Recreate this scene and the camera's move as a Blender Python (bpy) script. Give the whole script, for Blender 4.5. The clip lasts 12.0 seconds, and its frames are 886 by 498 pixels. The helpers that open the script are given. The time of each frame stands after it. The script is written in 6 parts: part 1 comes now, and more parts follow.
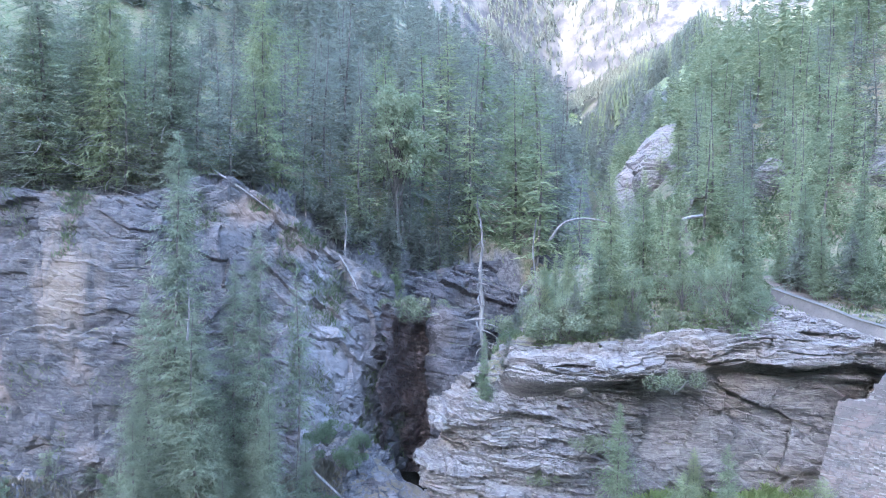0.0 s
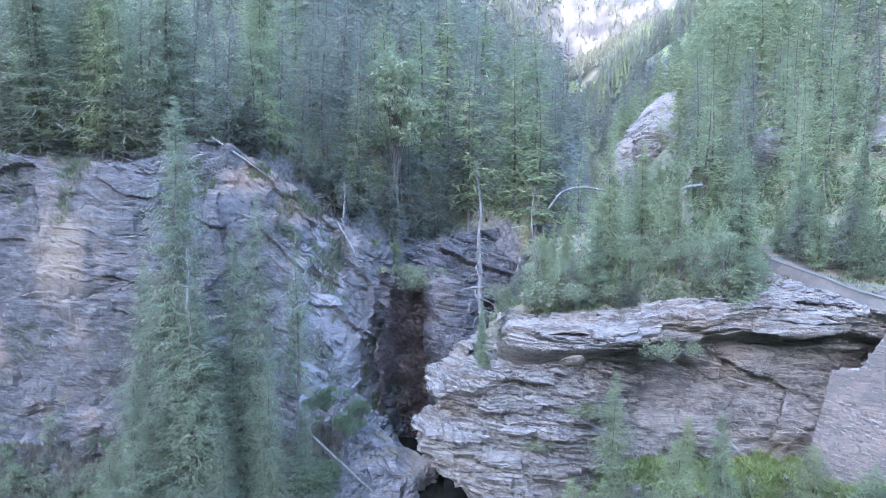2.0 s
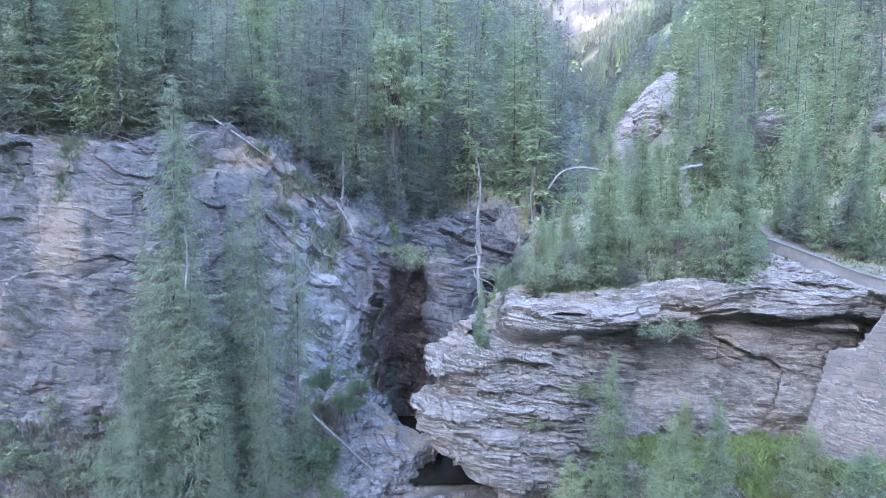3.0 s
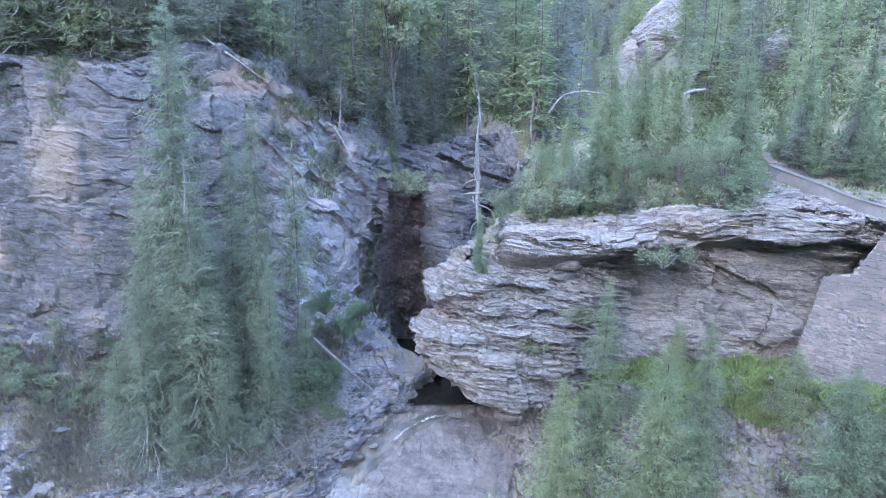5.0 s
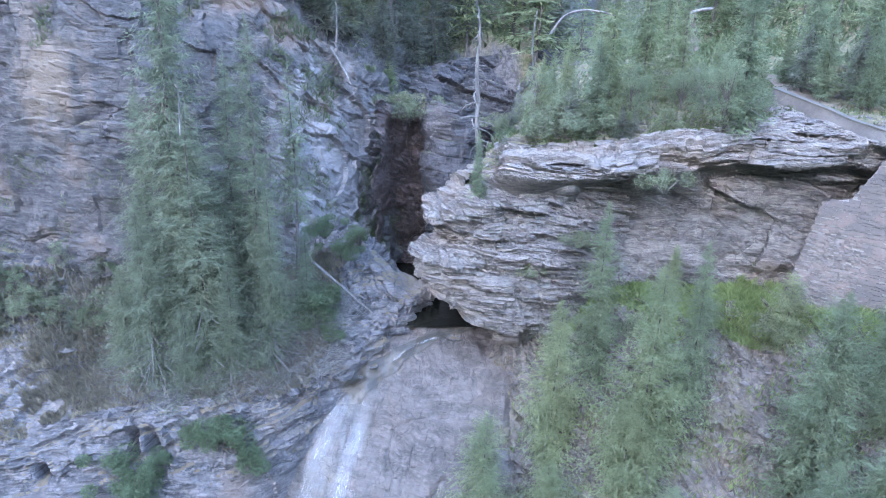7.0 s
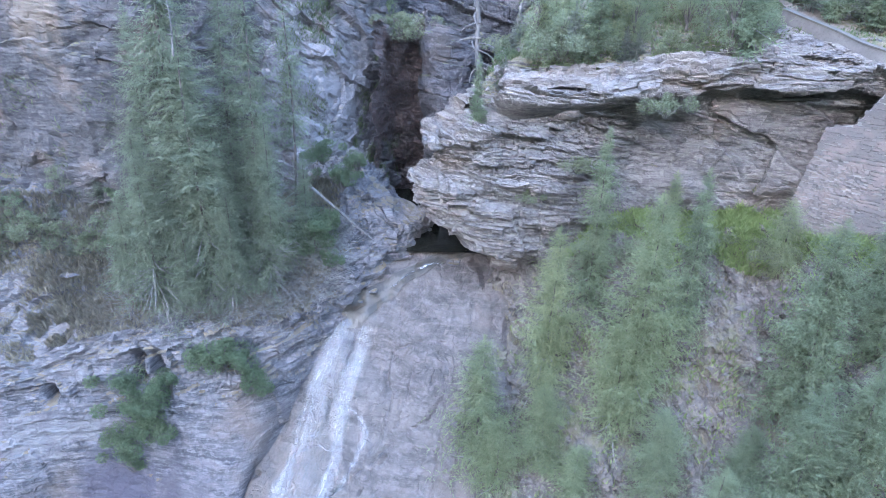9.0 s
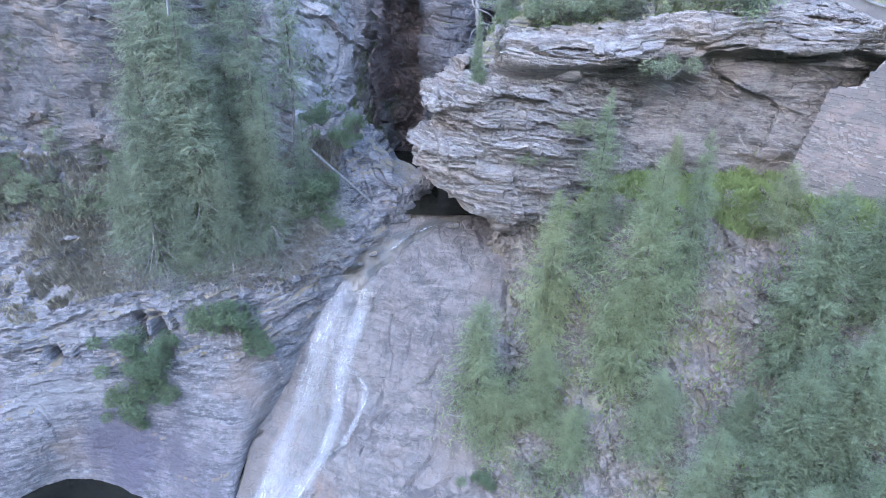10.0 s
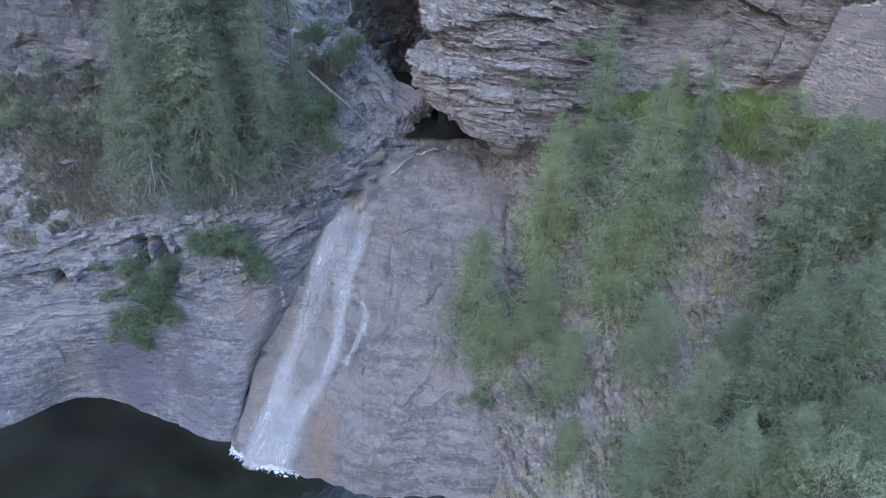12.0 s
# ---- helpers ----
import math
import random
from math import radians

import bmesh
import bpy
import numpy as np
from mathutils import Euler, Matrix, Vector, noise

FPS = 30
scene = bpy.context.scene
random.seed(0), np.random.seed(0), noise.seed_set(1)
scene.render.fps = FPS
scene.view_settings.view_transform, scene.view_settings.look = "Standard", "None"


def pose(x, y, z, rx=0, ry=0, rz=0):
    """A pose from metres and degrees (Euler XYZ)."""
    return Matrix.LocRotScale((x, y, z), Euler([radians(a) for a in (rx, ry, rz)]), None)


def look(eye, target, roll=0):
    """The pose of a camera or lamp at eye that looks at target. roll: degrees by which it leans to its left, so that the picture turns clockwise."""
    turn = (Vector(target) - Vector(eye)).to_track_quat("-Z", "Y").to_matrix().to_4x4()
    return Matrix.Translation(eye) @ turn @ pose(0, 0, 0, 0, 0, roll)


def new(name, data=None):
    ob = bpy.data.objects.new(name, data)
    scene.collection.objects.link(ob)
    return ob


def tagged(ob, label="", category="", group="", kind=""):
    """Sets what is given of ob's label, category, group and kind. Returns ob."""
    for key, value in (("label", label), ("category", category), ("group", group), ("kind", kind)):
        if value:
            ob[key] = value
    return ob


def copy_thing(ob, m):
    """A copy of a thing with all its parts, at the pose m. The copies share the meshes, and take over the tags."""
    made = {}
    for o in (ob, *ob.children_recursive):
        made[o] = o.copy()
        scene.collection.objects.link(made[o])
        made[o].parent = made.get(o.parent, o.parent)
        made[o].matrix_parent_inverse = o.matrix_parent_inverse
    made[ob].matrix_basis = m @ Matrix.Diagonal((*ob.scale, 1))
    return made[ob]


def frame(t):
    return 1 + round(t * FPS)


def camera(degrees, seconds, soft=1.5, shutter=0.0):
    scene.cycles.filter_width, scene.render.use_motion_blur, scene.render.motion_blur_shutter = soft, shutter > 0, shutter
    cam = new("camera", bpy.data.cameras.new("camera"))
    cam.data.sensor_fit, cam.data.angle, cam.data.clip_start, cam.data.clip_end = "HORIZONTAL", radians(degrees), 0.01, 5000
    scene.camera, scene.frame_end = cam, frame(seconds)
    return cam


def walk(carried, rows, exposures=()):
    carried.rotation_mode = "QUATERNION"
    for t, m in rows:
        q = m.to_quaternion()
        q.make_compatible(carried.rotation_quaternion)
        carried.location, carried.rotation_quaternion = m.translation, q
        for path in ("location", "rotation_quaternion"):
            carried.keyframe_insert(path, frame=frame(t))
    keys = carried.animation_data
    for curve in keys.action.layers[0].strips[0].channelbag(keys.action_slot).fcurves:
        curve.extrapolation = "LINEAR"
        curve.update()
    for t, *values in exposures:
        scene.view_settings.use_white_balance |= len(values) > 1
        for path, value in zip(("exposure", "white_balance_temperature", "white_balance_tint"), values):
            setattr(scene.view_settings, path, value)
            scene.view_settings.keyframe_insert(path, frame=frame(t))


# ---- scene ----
# A hovering camera that tilts down over a gorge with a waterfall.
cam = camera(64.8, 12.0, 0.9)
EYE, TILT, LEAN = 35.0, -3.2, -0.5
TURNS = [
    (0.0, 0.0, 0.17, 0.0), (0.5, -0.04, -0.43, -0.1), (1.0, -0.07, -1.06, -0.17),
    (1.5, -0.09, -1.73, -0.23), (2.0, -0.13, -2.42, -0.27), (2.5, -0.17, -3.14, -0.3),
    (3.0, -0.21, -4.05, -0.36), (5.0, -0.37, -10.15, -0.56), (5.5, -0.41, -11.72, -0.59),
    (6.0, -0.46, -13.25, -0.62), (6.5, -0.51, -14.81, -0.66), (7.0, -0.53, -16.34, -0.69),
    (9.0, -0.7, -22.41, -0.84), (9.5, -0.74, -23.92, -0.89), (10.0, -0.78, -25.47, -0.92),
    (10.5, -0.82, -26.99, -0.93), (11.0, -0.85, -28.55, -0.94), (11.5, -0.89, -30.11, -0.96),
    (12.0, -0.92, -31.7, -0.97),
]
EXPOSURES = [(0.0, 0.0, 5750), (3.0, 0.0, 5780), (6.0, 0.0, 5850), (9.0, 0.0, 6010), (11.3, 0.0, 6090), (11.7, -0.34, 6150), (12.0, -0.72, 6260)]
STOPS, TINT = 5.10, 17
walk(cam, [(t, pose(0, 0, EYE) @ pose(0, 0, 0, TILT, LEAN, 0) @ pose(0, 0, 0, 0, 0, yaw) @ pose(0, 0, 0, pitch, 0, 0)
            @ pose(0, 0, 0, 0, roll, 0) @ pose(0, 0, 0, 90)) for t, yaw, pitch, roll in TURNS],
     [(t, STOPS + s, kelvin, TINT) for t, s, kelvin in EXPOSURES])

# ---- light: a shaded valley under a clear sky, the sun behind a ridge ----
SUN_EL, SUN_AZ = 18.0, 215.0          # degrees; azimuth clockwise from +y
world = bpy.data.worlds.new("world")
scene.world = world
world.use_nodes = True
wn = world.node_tree.nodes
sky = wn.new("ShaderNodeTexSky")
sky.sky_type = "NISHITA"
sky.sun_disc = False
sky.sun_elevation = radians(SUN_EL)
sky.sun_rotation = radians(SUN_AZ)
sky.air_density, sky.dust_density, sky.ozone_density = 1.0, 1.2, 1.0
wn["Background"].inputs["Strength"].default_value = 0.15
world.node_tree.links.new(sky.outputs[0], wn["Background"].inputs["Color"])
sun = new("sun", bpy.data.lights.new("sun", "SUN"))
sun.data.energy, sun.data.angle, sun.data.color = 0.5, radians(0.5), (1.0, 0.93, 0.82)
sd = Vector((math.sin(radians(SUN_AZ)) * math.cos(radians(SUN_EL)), math.cos(radians(SUN_AZ)) * math.cos(radians(SUN_EL)),
             math.sin(radians(SUN_EL))))
sun.matrix_world = look(sd * 100, (0, 0, 0))


# ---- noise and mesh tools ----
def hashed(i, j, k, seed):
    h = (i.astype(np.int64) * 374761393 + j.astype(np.int64) * 668265263 + k.astype(np.int64) * 2147483647 + seed * 974711) & 0xFFFFFFFF
    h = ((h ^ (h >> 13)) * 1274126177) & 0xFFFFFFFF
    h = ((h ^ (h >> 16)) * 2246822519) & 0xFFFFFFFF
    return ((h ^ (h >> 15)) & 0xFFFFFF) / float(0x1000000)


def vnoise(p, seed=0):
    """Smooth value noise, -1 to 1, at points p (n, 3)."""
    b = np.floor(p)
    f = p - b
    f = f * f * (3 - 2 * f)
    b = b.astype(np.int64)
    out = 0
    for dx in (0, 1):
        for dy in (0, 1):
            for dz in (0, 1):
                w = (f[:, 0] if dx else 1 - f[:, 0]) * (f[:, 1] if dy else 1 - f[:, 1]) * (f[:, 2] if dz else 1 - f[:, 2])
                out = out + w * hashed(b[:, 0] + dx, b[:, 1] + dy, b[:, 2] + dz, seed)
    return out * 2 - 1


def fbm(p, octaves=4, seed=0, gain=0.5):
    a, s, out = 1.0, 1.0, 0
    for o in range(octaves):
        out = out + a * vnoise(p * s + 17.3 * o, seed + o)
        a, s = a * gain, s * 2.03
    return out


def smooth01(x):
    x = np.clip(x, 0, 1)
    return x * x * (3 - 2 * x)


def spline(rows, n):
    """Points along a Catmull-Rom curve through rows (k, d), n of them, evenly in the parameter."""
    rows = np.asarray(rows, float)
    k = len(rows)
    t = np.linspace(0, k - 1, n)
    i = np.clip(np.floor(t).astype(int), 0, k - 2)
    f = (t - i)[:, None]
    ext = np.concatenate([2 * rows[:1] - rows[1:2], rows, 2 * rows[-1:] - rows[-2:-1]])
    p0, p1, p2, p3 = ext[i], ext[i + 1], ext[i + 2], ext[i + 3]
    return 0.5 * (2 * p1 + (p2 - p0) * f + (2 * p0 - 5 * p1 + 4 * p2 - p3) * f ** 2 + (3 * p1 - p0 - 3 * p2 + p3) * f ** 3)


def loft(rows, nu, nv):
    """A grid (nv, nu, 3) through a few guide lines, each from left to right."""
    lines = np.stack([spline(r, nu) for r in rows])
    return np.stack([spline(lines[:, i], nv) for i in range(nu)], 1)


def normals(g):
    n = np.cross(np.gradient(g, axis=0), np.gradient(g, axis=1))
    return n / (np.linalg.norm(n, axis=2, keepdims=True) + 1e-9)


def from_arrays(name, v, faces, mat, smooth=False, uv=None):
    me = bpy.data.meshes.new(name)
    v = np.ascontiguousarray(v, np.float32).reshape(-1, 3)
    faces = np.ascontiguousarray(faces, np.int32)
    k = faces.shape[1]
    me.vertices.add(len(v))
    me.vertices.foreach_set("co", v.ravel())
    me.loops.add(faces.size)
    me.loops.foreach_set("vertex_index", faces.ravel())
    me.polygons.add(len(faces))
    me.polygons.foreach_set("loop_start", np.arange(0, faces.size, k, dtype=np.int32))
    me.polygons.foreach_set("use_smooth", np.full(len(faces), smooth))
    me.update(calc_edges=True)
    me.materials.append(mat)
    if uv is not None:
        layer = me.uv_layers.new(name="flow")
        layer.data.foreach_set("uv", np.ascontiguousarray(uv, np.float32)[faces.ravel()].ravel())
    return me


def grid_mesh(name, g, mat, smooth=False, flip=False):
    nv, nu = g.shape[:2]
    a = np.arange(nv * nu).reshape(nv, nu)
    f = np.stack([a[:-1, :-1], a[1:, :-1], a[1:, 1:], a[:-1, 1:]], -1).reshape(-1, 4)
    return from_arrays(name, g, f[:, ::-1] if flip else f, mat, smooth)


def soup(name, tris, mat):
    """A mesh of loose triangles (n, 3, 3)."""
    return from_arrays(name, tris, np.arange(len(tris) * 3).reshape(-1, 3), mat)


def tubes(lines, radii, sides=6):
    """Vertices and quads of round, tapering tubes along polylines."""
    vs, fs, base = [], [], 0
    for line, rad in zip(lines, radii):
        line, rad = np.asarray(line, float), np.asarray(rad, float)
        d = np.gradient(line, axis=0)
        d /= np.linalg.norm(d, axis=1, keepdims=True) + 1e-9
        up = np.where(np.abs(d[:, 2:3]) > 0.9, [[1.0, 0, 0]], [[0, 0, 1.0]])
        a = np.cross(d, up)
        a /= np.linalg.norm(a, axis=1, keepdims=True) + 1e-9
        b = np.cross(d, a)
        an = np.linspace(0, 2 * np.pi, sides, endpoint=False)
        ring = line[:, None] + rad[:, None, None] * (np.cos(an)[None, :, None] * a[:, None] + np.sin(an)[None, :, None] * b[:, None])
        n = len(line)
        vs.append(ring.reshape(-1, 3))
        i = np.arange(n - 1)[:, None] * sides + np.arange(sides)[None]
        j = np.arange(n - 1)[:, None] * sides + (np.arange(sides)[None] + 1) % sides
        fs.append(np.stack([i, i + sides, j + sides, j], -1).reshape(-1, 4) + base)
        base += n * sides
    return np.concatenate(vs), np.concatenate(fs)


def strata(p, tilt, seed, layers, along):
    """How far each bed of a bedded rock stands out, in metres: layers of (thickness, block length, amount)."""
    out = np.zeros(len(p))
    b = np.array(tilt, float)
    b /= np.linalg.norm(b)
    wob = fbm(p / 7.0, 3, seed + 50)
    for i, (th, block, amount) in enumerate(layers):
        w = (p @ b + 0.5 * wob * min(th, 0.9)) / th + 0.12 * vnoise(p / (th * 3), seed + i)
        k = np.floor(w)
        f = w - k
        s = (p @ np.array(along, float)) / block + 9.7 * hashed(k, k, k, seed + 7 * i) + 0.3 * vnoise(p / block, seed + 90 + i)
        m = np.floor(s)
        g = s - m
        amp = hashed(k, m, k, seed + 13 * i)
        edge = (0.2 + 0.8 * smooth01(f / 0.09)) * (0.8 + 0.2 * smooth01((1 - f) / 0.2)) * (0.6 + 0.4 * smooth01(g / 0.03) * smooth01((1 - g) / 0.03))
        out += amount * amp * edge
    return out


def bricks(p, th, block, amount, seed, tilt=(0, 0, 1), along=(1, 0.3, 0), joint=0.0, power=2.0):
    """Jointed rock with flat fronts: courses of uneven thickness cut by upright joints; most blocks flush, some proud or fallen out."""
    b = np.array(tilt, float)
    b /= np.linalg.norm(b)
    p = p + 0.55 * th * np.stack([fbm(p / (2.6 * th), 2, seed + 20 + i) for i in range(3)], -1)
    w = p @ b + 0.35 * th * fbm(p / (th * 6), 2, seed)
    w = w / th + 0.9 * np.sin(w / (th * 1.9) + seed) + 0.5 * np.sin(w / (th * 0.83) + 2 * seed)
    k = np.floor(w)
    f = w - k
    s = p @ np.array(along, float) / block + 13.7 * hashed(k, k, k, seed) + 0.12 * vnoise(p / block, seed + 4)
    s = s + 0.28 * np.sin(s * 2.1 + k)
    m = np.floor(s)
    g = s - m
    a = hashed(k, m, k + m, seed + 5) * 2 - 1
    a = np.sign(a) * np.abs(a) ** power
    open_ = hashed(m, k, m, seed + 6) < 0.5
    cut = np.maximum(1 - smooth01(np.minimum(f, 1 - f) / 0.05), 1 - smooth01(np.minimum(g, 1 - g) / 0.035))
    slant = (f - 0.5) * 0.35 * (hashed(k, m, m, seed + 8) - 0.3)
    return amount * (a + slant) - joint * cut * open_


def carve(p, line, depth, width):
    """A crack or groove along a polyline: how deep it cuts at each point."""
    best = np.full(len(p), 1e9)
    for a, b in zip(line[:-1], line[1:]):
        ab = b - a
        t = np.clip((p - a) @ ab / (ab @ ab), 0, 1)
        best = np.minimum(best, np.linalg.norm(p - a - t[:, None] * ab, axis=1))
    return depth * np.exp(-(best / width) ** 2)


# ---- materials ----
def material(name, rough=0.9, spec=0.3):
    m = bpy.data.materials.new(name)
    m.use_nodes = True
    b = m.node_tree.nodes["Principled BSDF"]
    b.inputs["Roughness"].default_value = rough
    b.inputs["Specular IOR Level"].default_value = spec
    return m, m.node_tree, b


def noise_node(nt, co, scale, detail=6.0, rough=0.6, stretch=None, distortion=0.0):
    if stretch:
        mp = nt.nodes.new("ShaderNodeMapping")
        mp.inputs["Scale"].default_value = stretch[0]
        mp.inputs["Rotation"].default_value = [radians(a) for a in stretch[1]]
        nt.links.new(co, mp.inputs["Vector"])
        co = mp.outputs[0]
    n = nt.nodes.new("ShaderNodeTexNoise")
    n.inputs["Scale"].default_value, n.inputs["Detail"].default_value = scale, detail
    n.inputs["Roughness"].default_value, n.inputs["Distortion"].default_value = rough, distortion
    nt.links.new(co, n.inputs["Vector"])
    return n.outputs["Fac"]


def ramp(nt, fac, lo, hi, a=0.0, b=1.0):
    r = nt.nodes.new("ShaderNodeMapRange")
    r.interpolation_type = "SMOOTHSTEP"
    for k, v in zip(("From Min", "From Max", "To Min", "To Max"), (lo, hi, a, b)):
        r.inputs[k].default_value = v
    nt.links.new(fac, r.inputs["Value"])
    return r.outputs[0]


def mix(nt, fac, a, b, mode="MIX"):
    m = nt.nodes.new("ShaderNodeMix")
    m.data_type, m.blend_type = "RGBA", mode
    for sock, v in ((m.inputs[0], fac), (m.inputs[6], a), (m.inputs[7], b)):
        if isinstance(v, (int, float)):
            sock.default_value = v
        elif isinstance(v, tuple):
            sock.default_value = (*v, 1)
        else:
            nt.links.new(v, sock)
    return m.outputs[2]


def maths(nt, op, a, b=0.0):
    m = nt.nodes.new("ShaderNodeMath")
    m.operation = op
    for sock, v in zip(m.inputs, (a, b)):
        if isinstance(v, (int, float)):
            sock.default_value = v
        else:
            nt.links.new(v, sock)
    return m.outputs[0]


def bump(nt, bsdf, height, strength, dist):
    b = nt.nodes.new("ShaderNodeBump")
    b.inputs["Strength"].default_value, b.inputs["Distance"].default_value = strength, dist
    nt.links.new(height, b.inputs["Height"])
    nt.links.new(b.outputs[0], bsdf.inputs["Normal"])


def place_of(nt):
    return nt.nodes.new("ShaderNodeNewGeometry").outputs["Position"]


def axis_of(nt, vec, i):
    s = nt.nodes.new("ShaderNodeSeparateXYZ")
    nt.links.new(vec, s.inputs[0])
    return s.outputs[i]


def rock_material(name, pale, mid, dark, tint, bedding, bed_scale, green=None, green_at=0.75, spots=0.5, rough=0.85, stains=(), fracture=0.5):
    """Bedded rock: pale and dark beds, rusty or ochre stains, dark streaks, lichen; turf on its flat tops if green is given."""
    m, nt, b = material(name, rough)
    co = place_of(nt)
    beds = noise_node(nt, co, 1.0, 5, 0.65, stretch=((bed_scale * 0.14, bed_scale * 0.14, bed_scale), bedding))
    big = noise_node(nt, co, 0.16, 4, 0.6)
    fine = noise_node(nt, co, 3.2, 8, 0.7)
    run = noise_node(nt, co, 1.0, 5, 0.6, stretch=((0.9, 0.9, 0.1), (0, 0, 0)))
    thin = noise_node(nt, co, 1.0, 6, 0.7, stretch=((bed_scale * 0.5, bed_scale * 0.5, bed_scale * 3.4), bedding), distortion=0.15)
    c = mix(nt, ramp(nt, beds, 0.38, 0.62), dark, mid)
    c = mix(nt, ramp(nt, maths(nt, "ADD", maths(nt, "MULTIPLY", fine, 0.45), maths(nt, "MULTIPLY", thin, 0.55)), 0.44, 0.64), c, pale)
    c = mix(nt, ramp(nt, thin, 0.3, 0.42, 0.55, 0.0), c, dark)
    c = mix(nt, ramp(nt, big, 0.52, 0.68, 0, 0.6), c, tint)
    c = mix(nt, ramp(nt, run, 0.56, 0.72, 0, spots), c, dark)
    grain = noise_node(nt, co, 16, 5, 0.7)
    c = mix(nt, ramp(nt, grain, 0.58, 0.75, 0, 0.3), c, pale)
    c = mix(nt, ramp(nt, grain, 0.28, 0.42, 0.3, 0.0), c, dark)
    for centre, size, colour in stains:
        mp = nt.nodes.new("ShaderNodeMapping")
        mp.vector_type = "TEXTURE"
        mp.inputs["Location"].default_value, mp.inputs["Scale"].default_value = centre, size
        nt.links.new(co, mp.inputs["Vector"])
        ln = nt.nodes.new("ShaderNodeVectorMath")
        ln.operation = "LENGTH"
        nt.links.new(mp.outputs[0], ln.inputs[0])
        r = maths(nt, "ADD", ln.outputs["Value"], maths(nt, "MULTIPLY", maths(nt, "SUBTRACT", run, 0.5), 2.2))
        c = mix(nt, ramp(nt, r, 0.3, 1.2, 0.7, 0.0), c, colour)
    if green:
        up = axis_of(nt, nt.nodes.new("ShaderNodeNewGeometry").outputs["Normal"], 2)
        f = maths(nt, "ADD", up, maths(nt, "MULTIPLY", maths(nt, "SUBTRACT", noise_node(nt, co, 0.7, 6, 0.7), 0.5), 1.2))
        c = mix(nt, ramp(nt, f, green_at, green_at + 0.15), c, mix(nt, ramp(nt, fine, 0.35, 0.65), green, (0.11, 0.085, 0.055)))
    nt.links.new(c, b.inputs["Base Color"])
    warp = nt.nodes.new("ShaderNodeVectorMath")
    warp.operation = "ADD"
    nt.links.new(co, warp.inputs[0])
    jig = nt.nodes.new("ShaderNodeTexNoise")
    jig.inputs["Scale"].default_value = 1.3
    nt.links.new(co, jig.inputs["Vector"])
    nt.links.new(jig.outputs["Color"], warp.inputs[1])
    vor = nt.nodes.new("ShaderNodeTexVoronoi")
    vor.feature = "DISTANCE_TO_EDGE"
    vor.inputs["Scale"].default_value = 0.9
    mp = nt.nodes.new("ShaderNodeMapping")
    mp.inputs["Scale"].default_value, mp.inputs["Rotation"].default_value = (1.0, 1.0, 1.9), [radians(a) for a in bedding]
    nt.links.new(warp.outputs[0], mp.inputs["Vector"])
    nt.links.new(mp.outputs[0], vor.inputs["Vector"])
    split = ramp(nt, vor.outputs["Distance"], 0.0, 0.05)
    h = maths(nt, "ADD", maths(nt, "MULTIPLY", beds, 1.0), maths(nt, "ADD", fine, maths(nt, "ADD", maths(nt, "MULTIPLY", thin, 0.8), maths(nt, "MULTIPLY", grain, 0.35))))
    h = maths(nt, "ADD", h, maths(nt, "MULTIPLY", split, fracture))
    bump(nt, b, h, 0.75, 0.16)
    return m


def ground_material(name, stops, scale=0.5, stone=None):
    m, nt, b = material(name, 0.95, 0.1)
    co = place_of(nt)
    n1, n2 = noise_node(nt, co, scale, 6, 0.65), noise_node(nt, co, scale * 7, 6, 0.7)
    c = mix(nt, ramp(nt, n1, 0.4, 0.6), stops[0], stops[1])
    c = mix(nt, ramp(nt, n2, 0.45, 0.65), c, stops[2])
    if stone:
        n3 = noise_node(nt, co, scale * 0.9, 7, 0.7)
        c = mix(nt, ramp(nt, n3, 0.44, 0.52), c, mix(nt, ramp(nt, n2, 0.35, 0.6), stone, tuple(0.5 * s for s in stone)))
    nt.links.new(c, b.inputs["Base Color"])
    bump(nt, b, n2, 0.7, 0.25)
    return m


def leaf_material(name, a, bcol, tip, clump_shade=0.25, glow=0.25):
    """Needles or leaves: each tree and each spray differs a little, clumps are darkened as if shaded, and light passes
    through.
    """
    m, nt, b = material(name, 0.7, 0.2)
    info = nt.nodes.new("ShaderNodeObjectInfo").outputs["Random"]
    isl = nt.nodes.new("ShaderNodeNewGeometry").outputs["Random Per Island"]
    co = place_of(nt)
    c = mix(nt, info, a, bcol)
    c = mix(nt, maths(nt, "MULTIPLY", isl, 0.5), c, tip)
    # noise paints darker clumps into the colour, standing in for shade within the foliage
    c = mix(nt, ramp(nt, noise_node(nt, co, 1.7, 3, 0.6), 0.44, 0.62, 0, clump_shade), c, tuple(0.45 * v for v in a))
    nt.links.new(c, b.inputs["Base Color"])
    tr = nt.nodes.new("ShaderNodeBsdfTranslucent")
    nt.links.new(c, tr.inputs["Color"])
    sh = nt.nodes.new("ShaderNodeMixShader")
    sh.inputs[0].default_value = glow
    nt.links.new(b.outputs[0], sh.inputs[1])
    nt.links.new(tr.outputs[0], sh.inputs[2])
    nt.links.new(sh.outputs[0], nt.nodes["Material Output"].inputs["Surface"])
    return m


def bark_material(name, a, bcol, scale=6.0):
    m, nt, b = material(name, 0.9, 0.15)
    tc = nt.nodes.new("ShaderNodeTexCoord").outputs["Object"]
    n = noise_node(nt, tc, 1.0, 6, 0.65, stretch=((scale, scale, scale * 0.25), (0, 0, 0)))
    nt.links.new(mix(nt, ramp(nt, n, 0.35, 0.65), a, bcol), b.inputs["Base Color"])
    bump(nt, b, n, 0.6, 0.03)
    return m


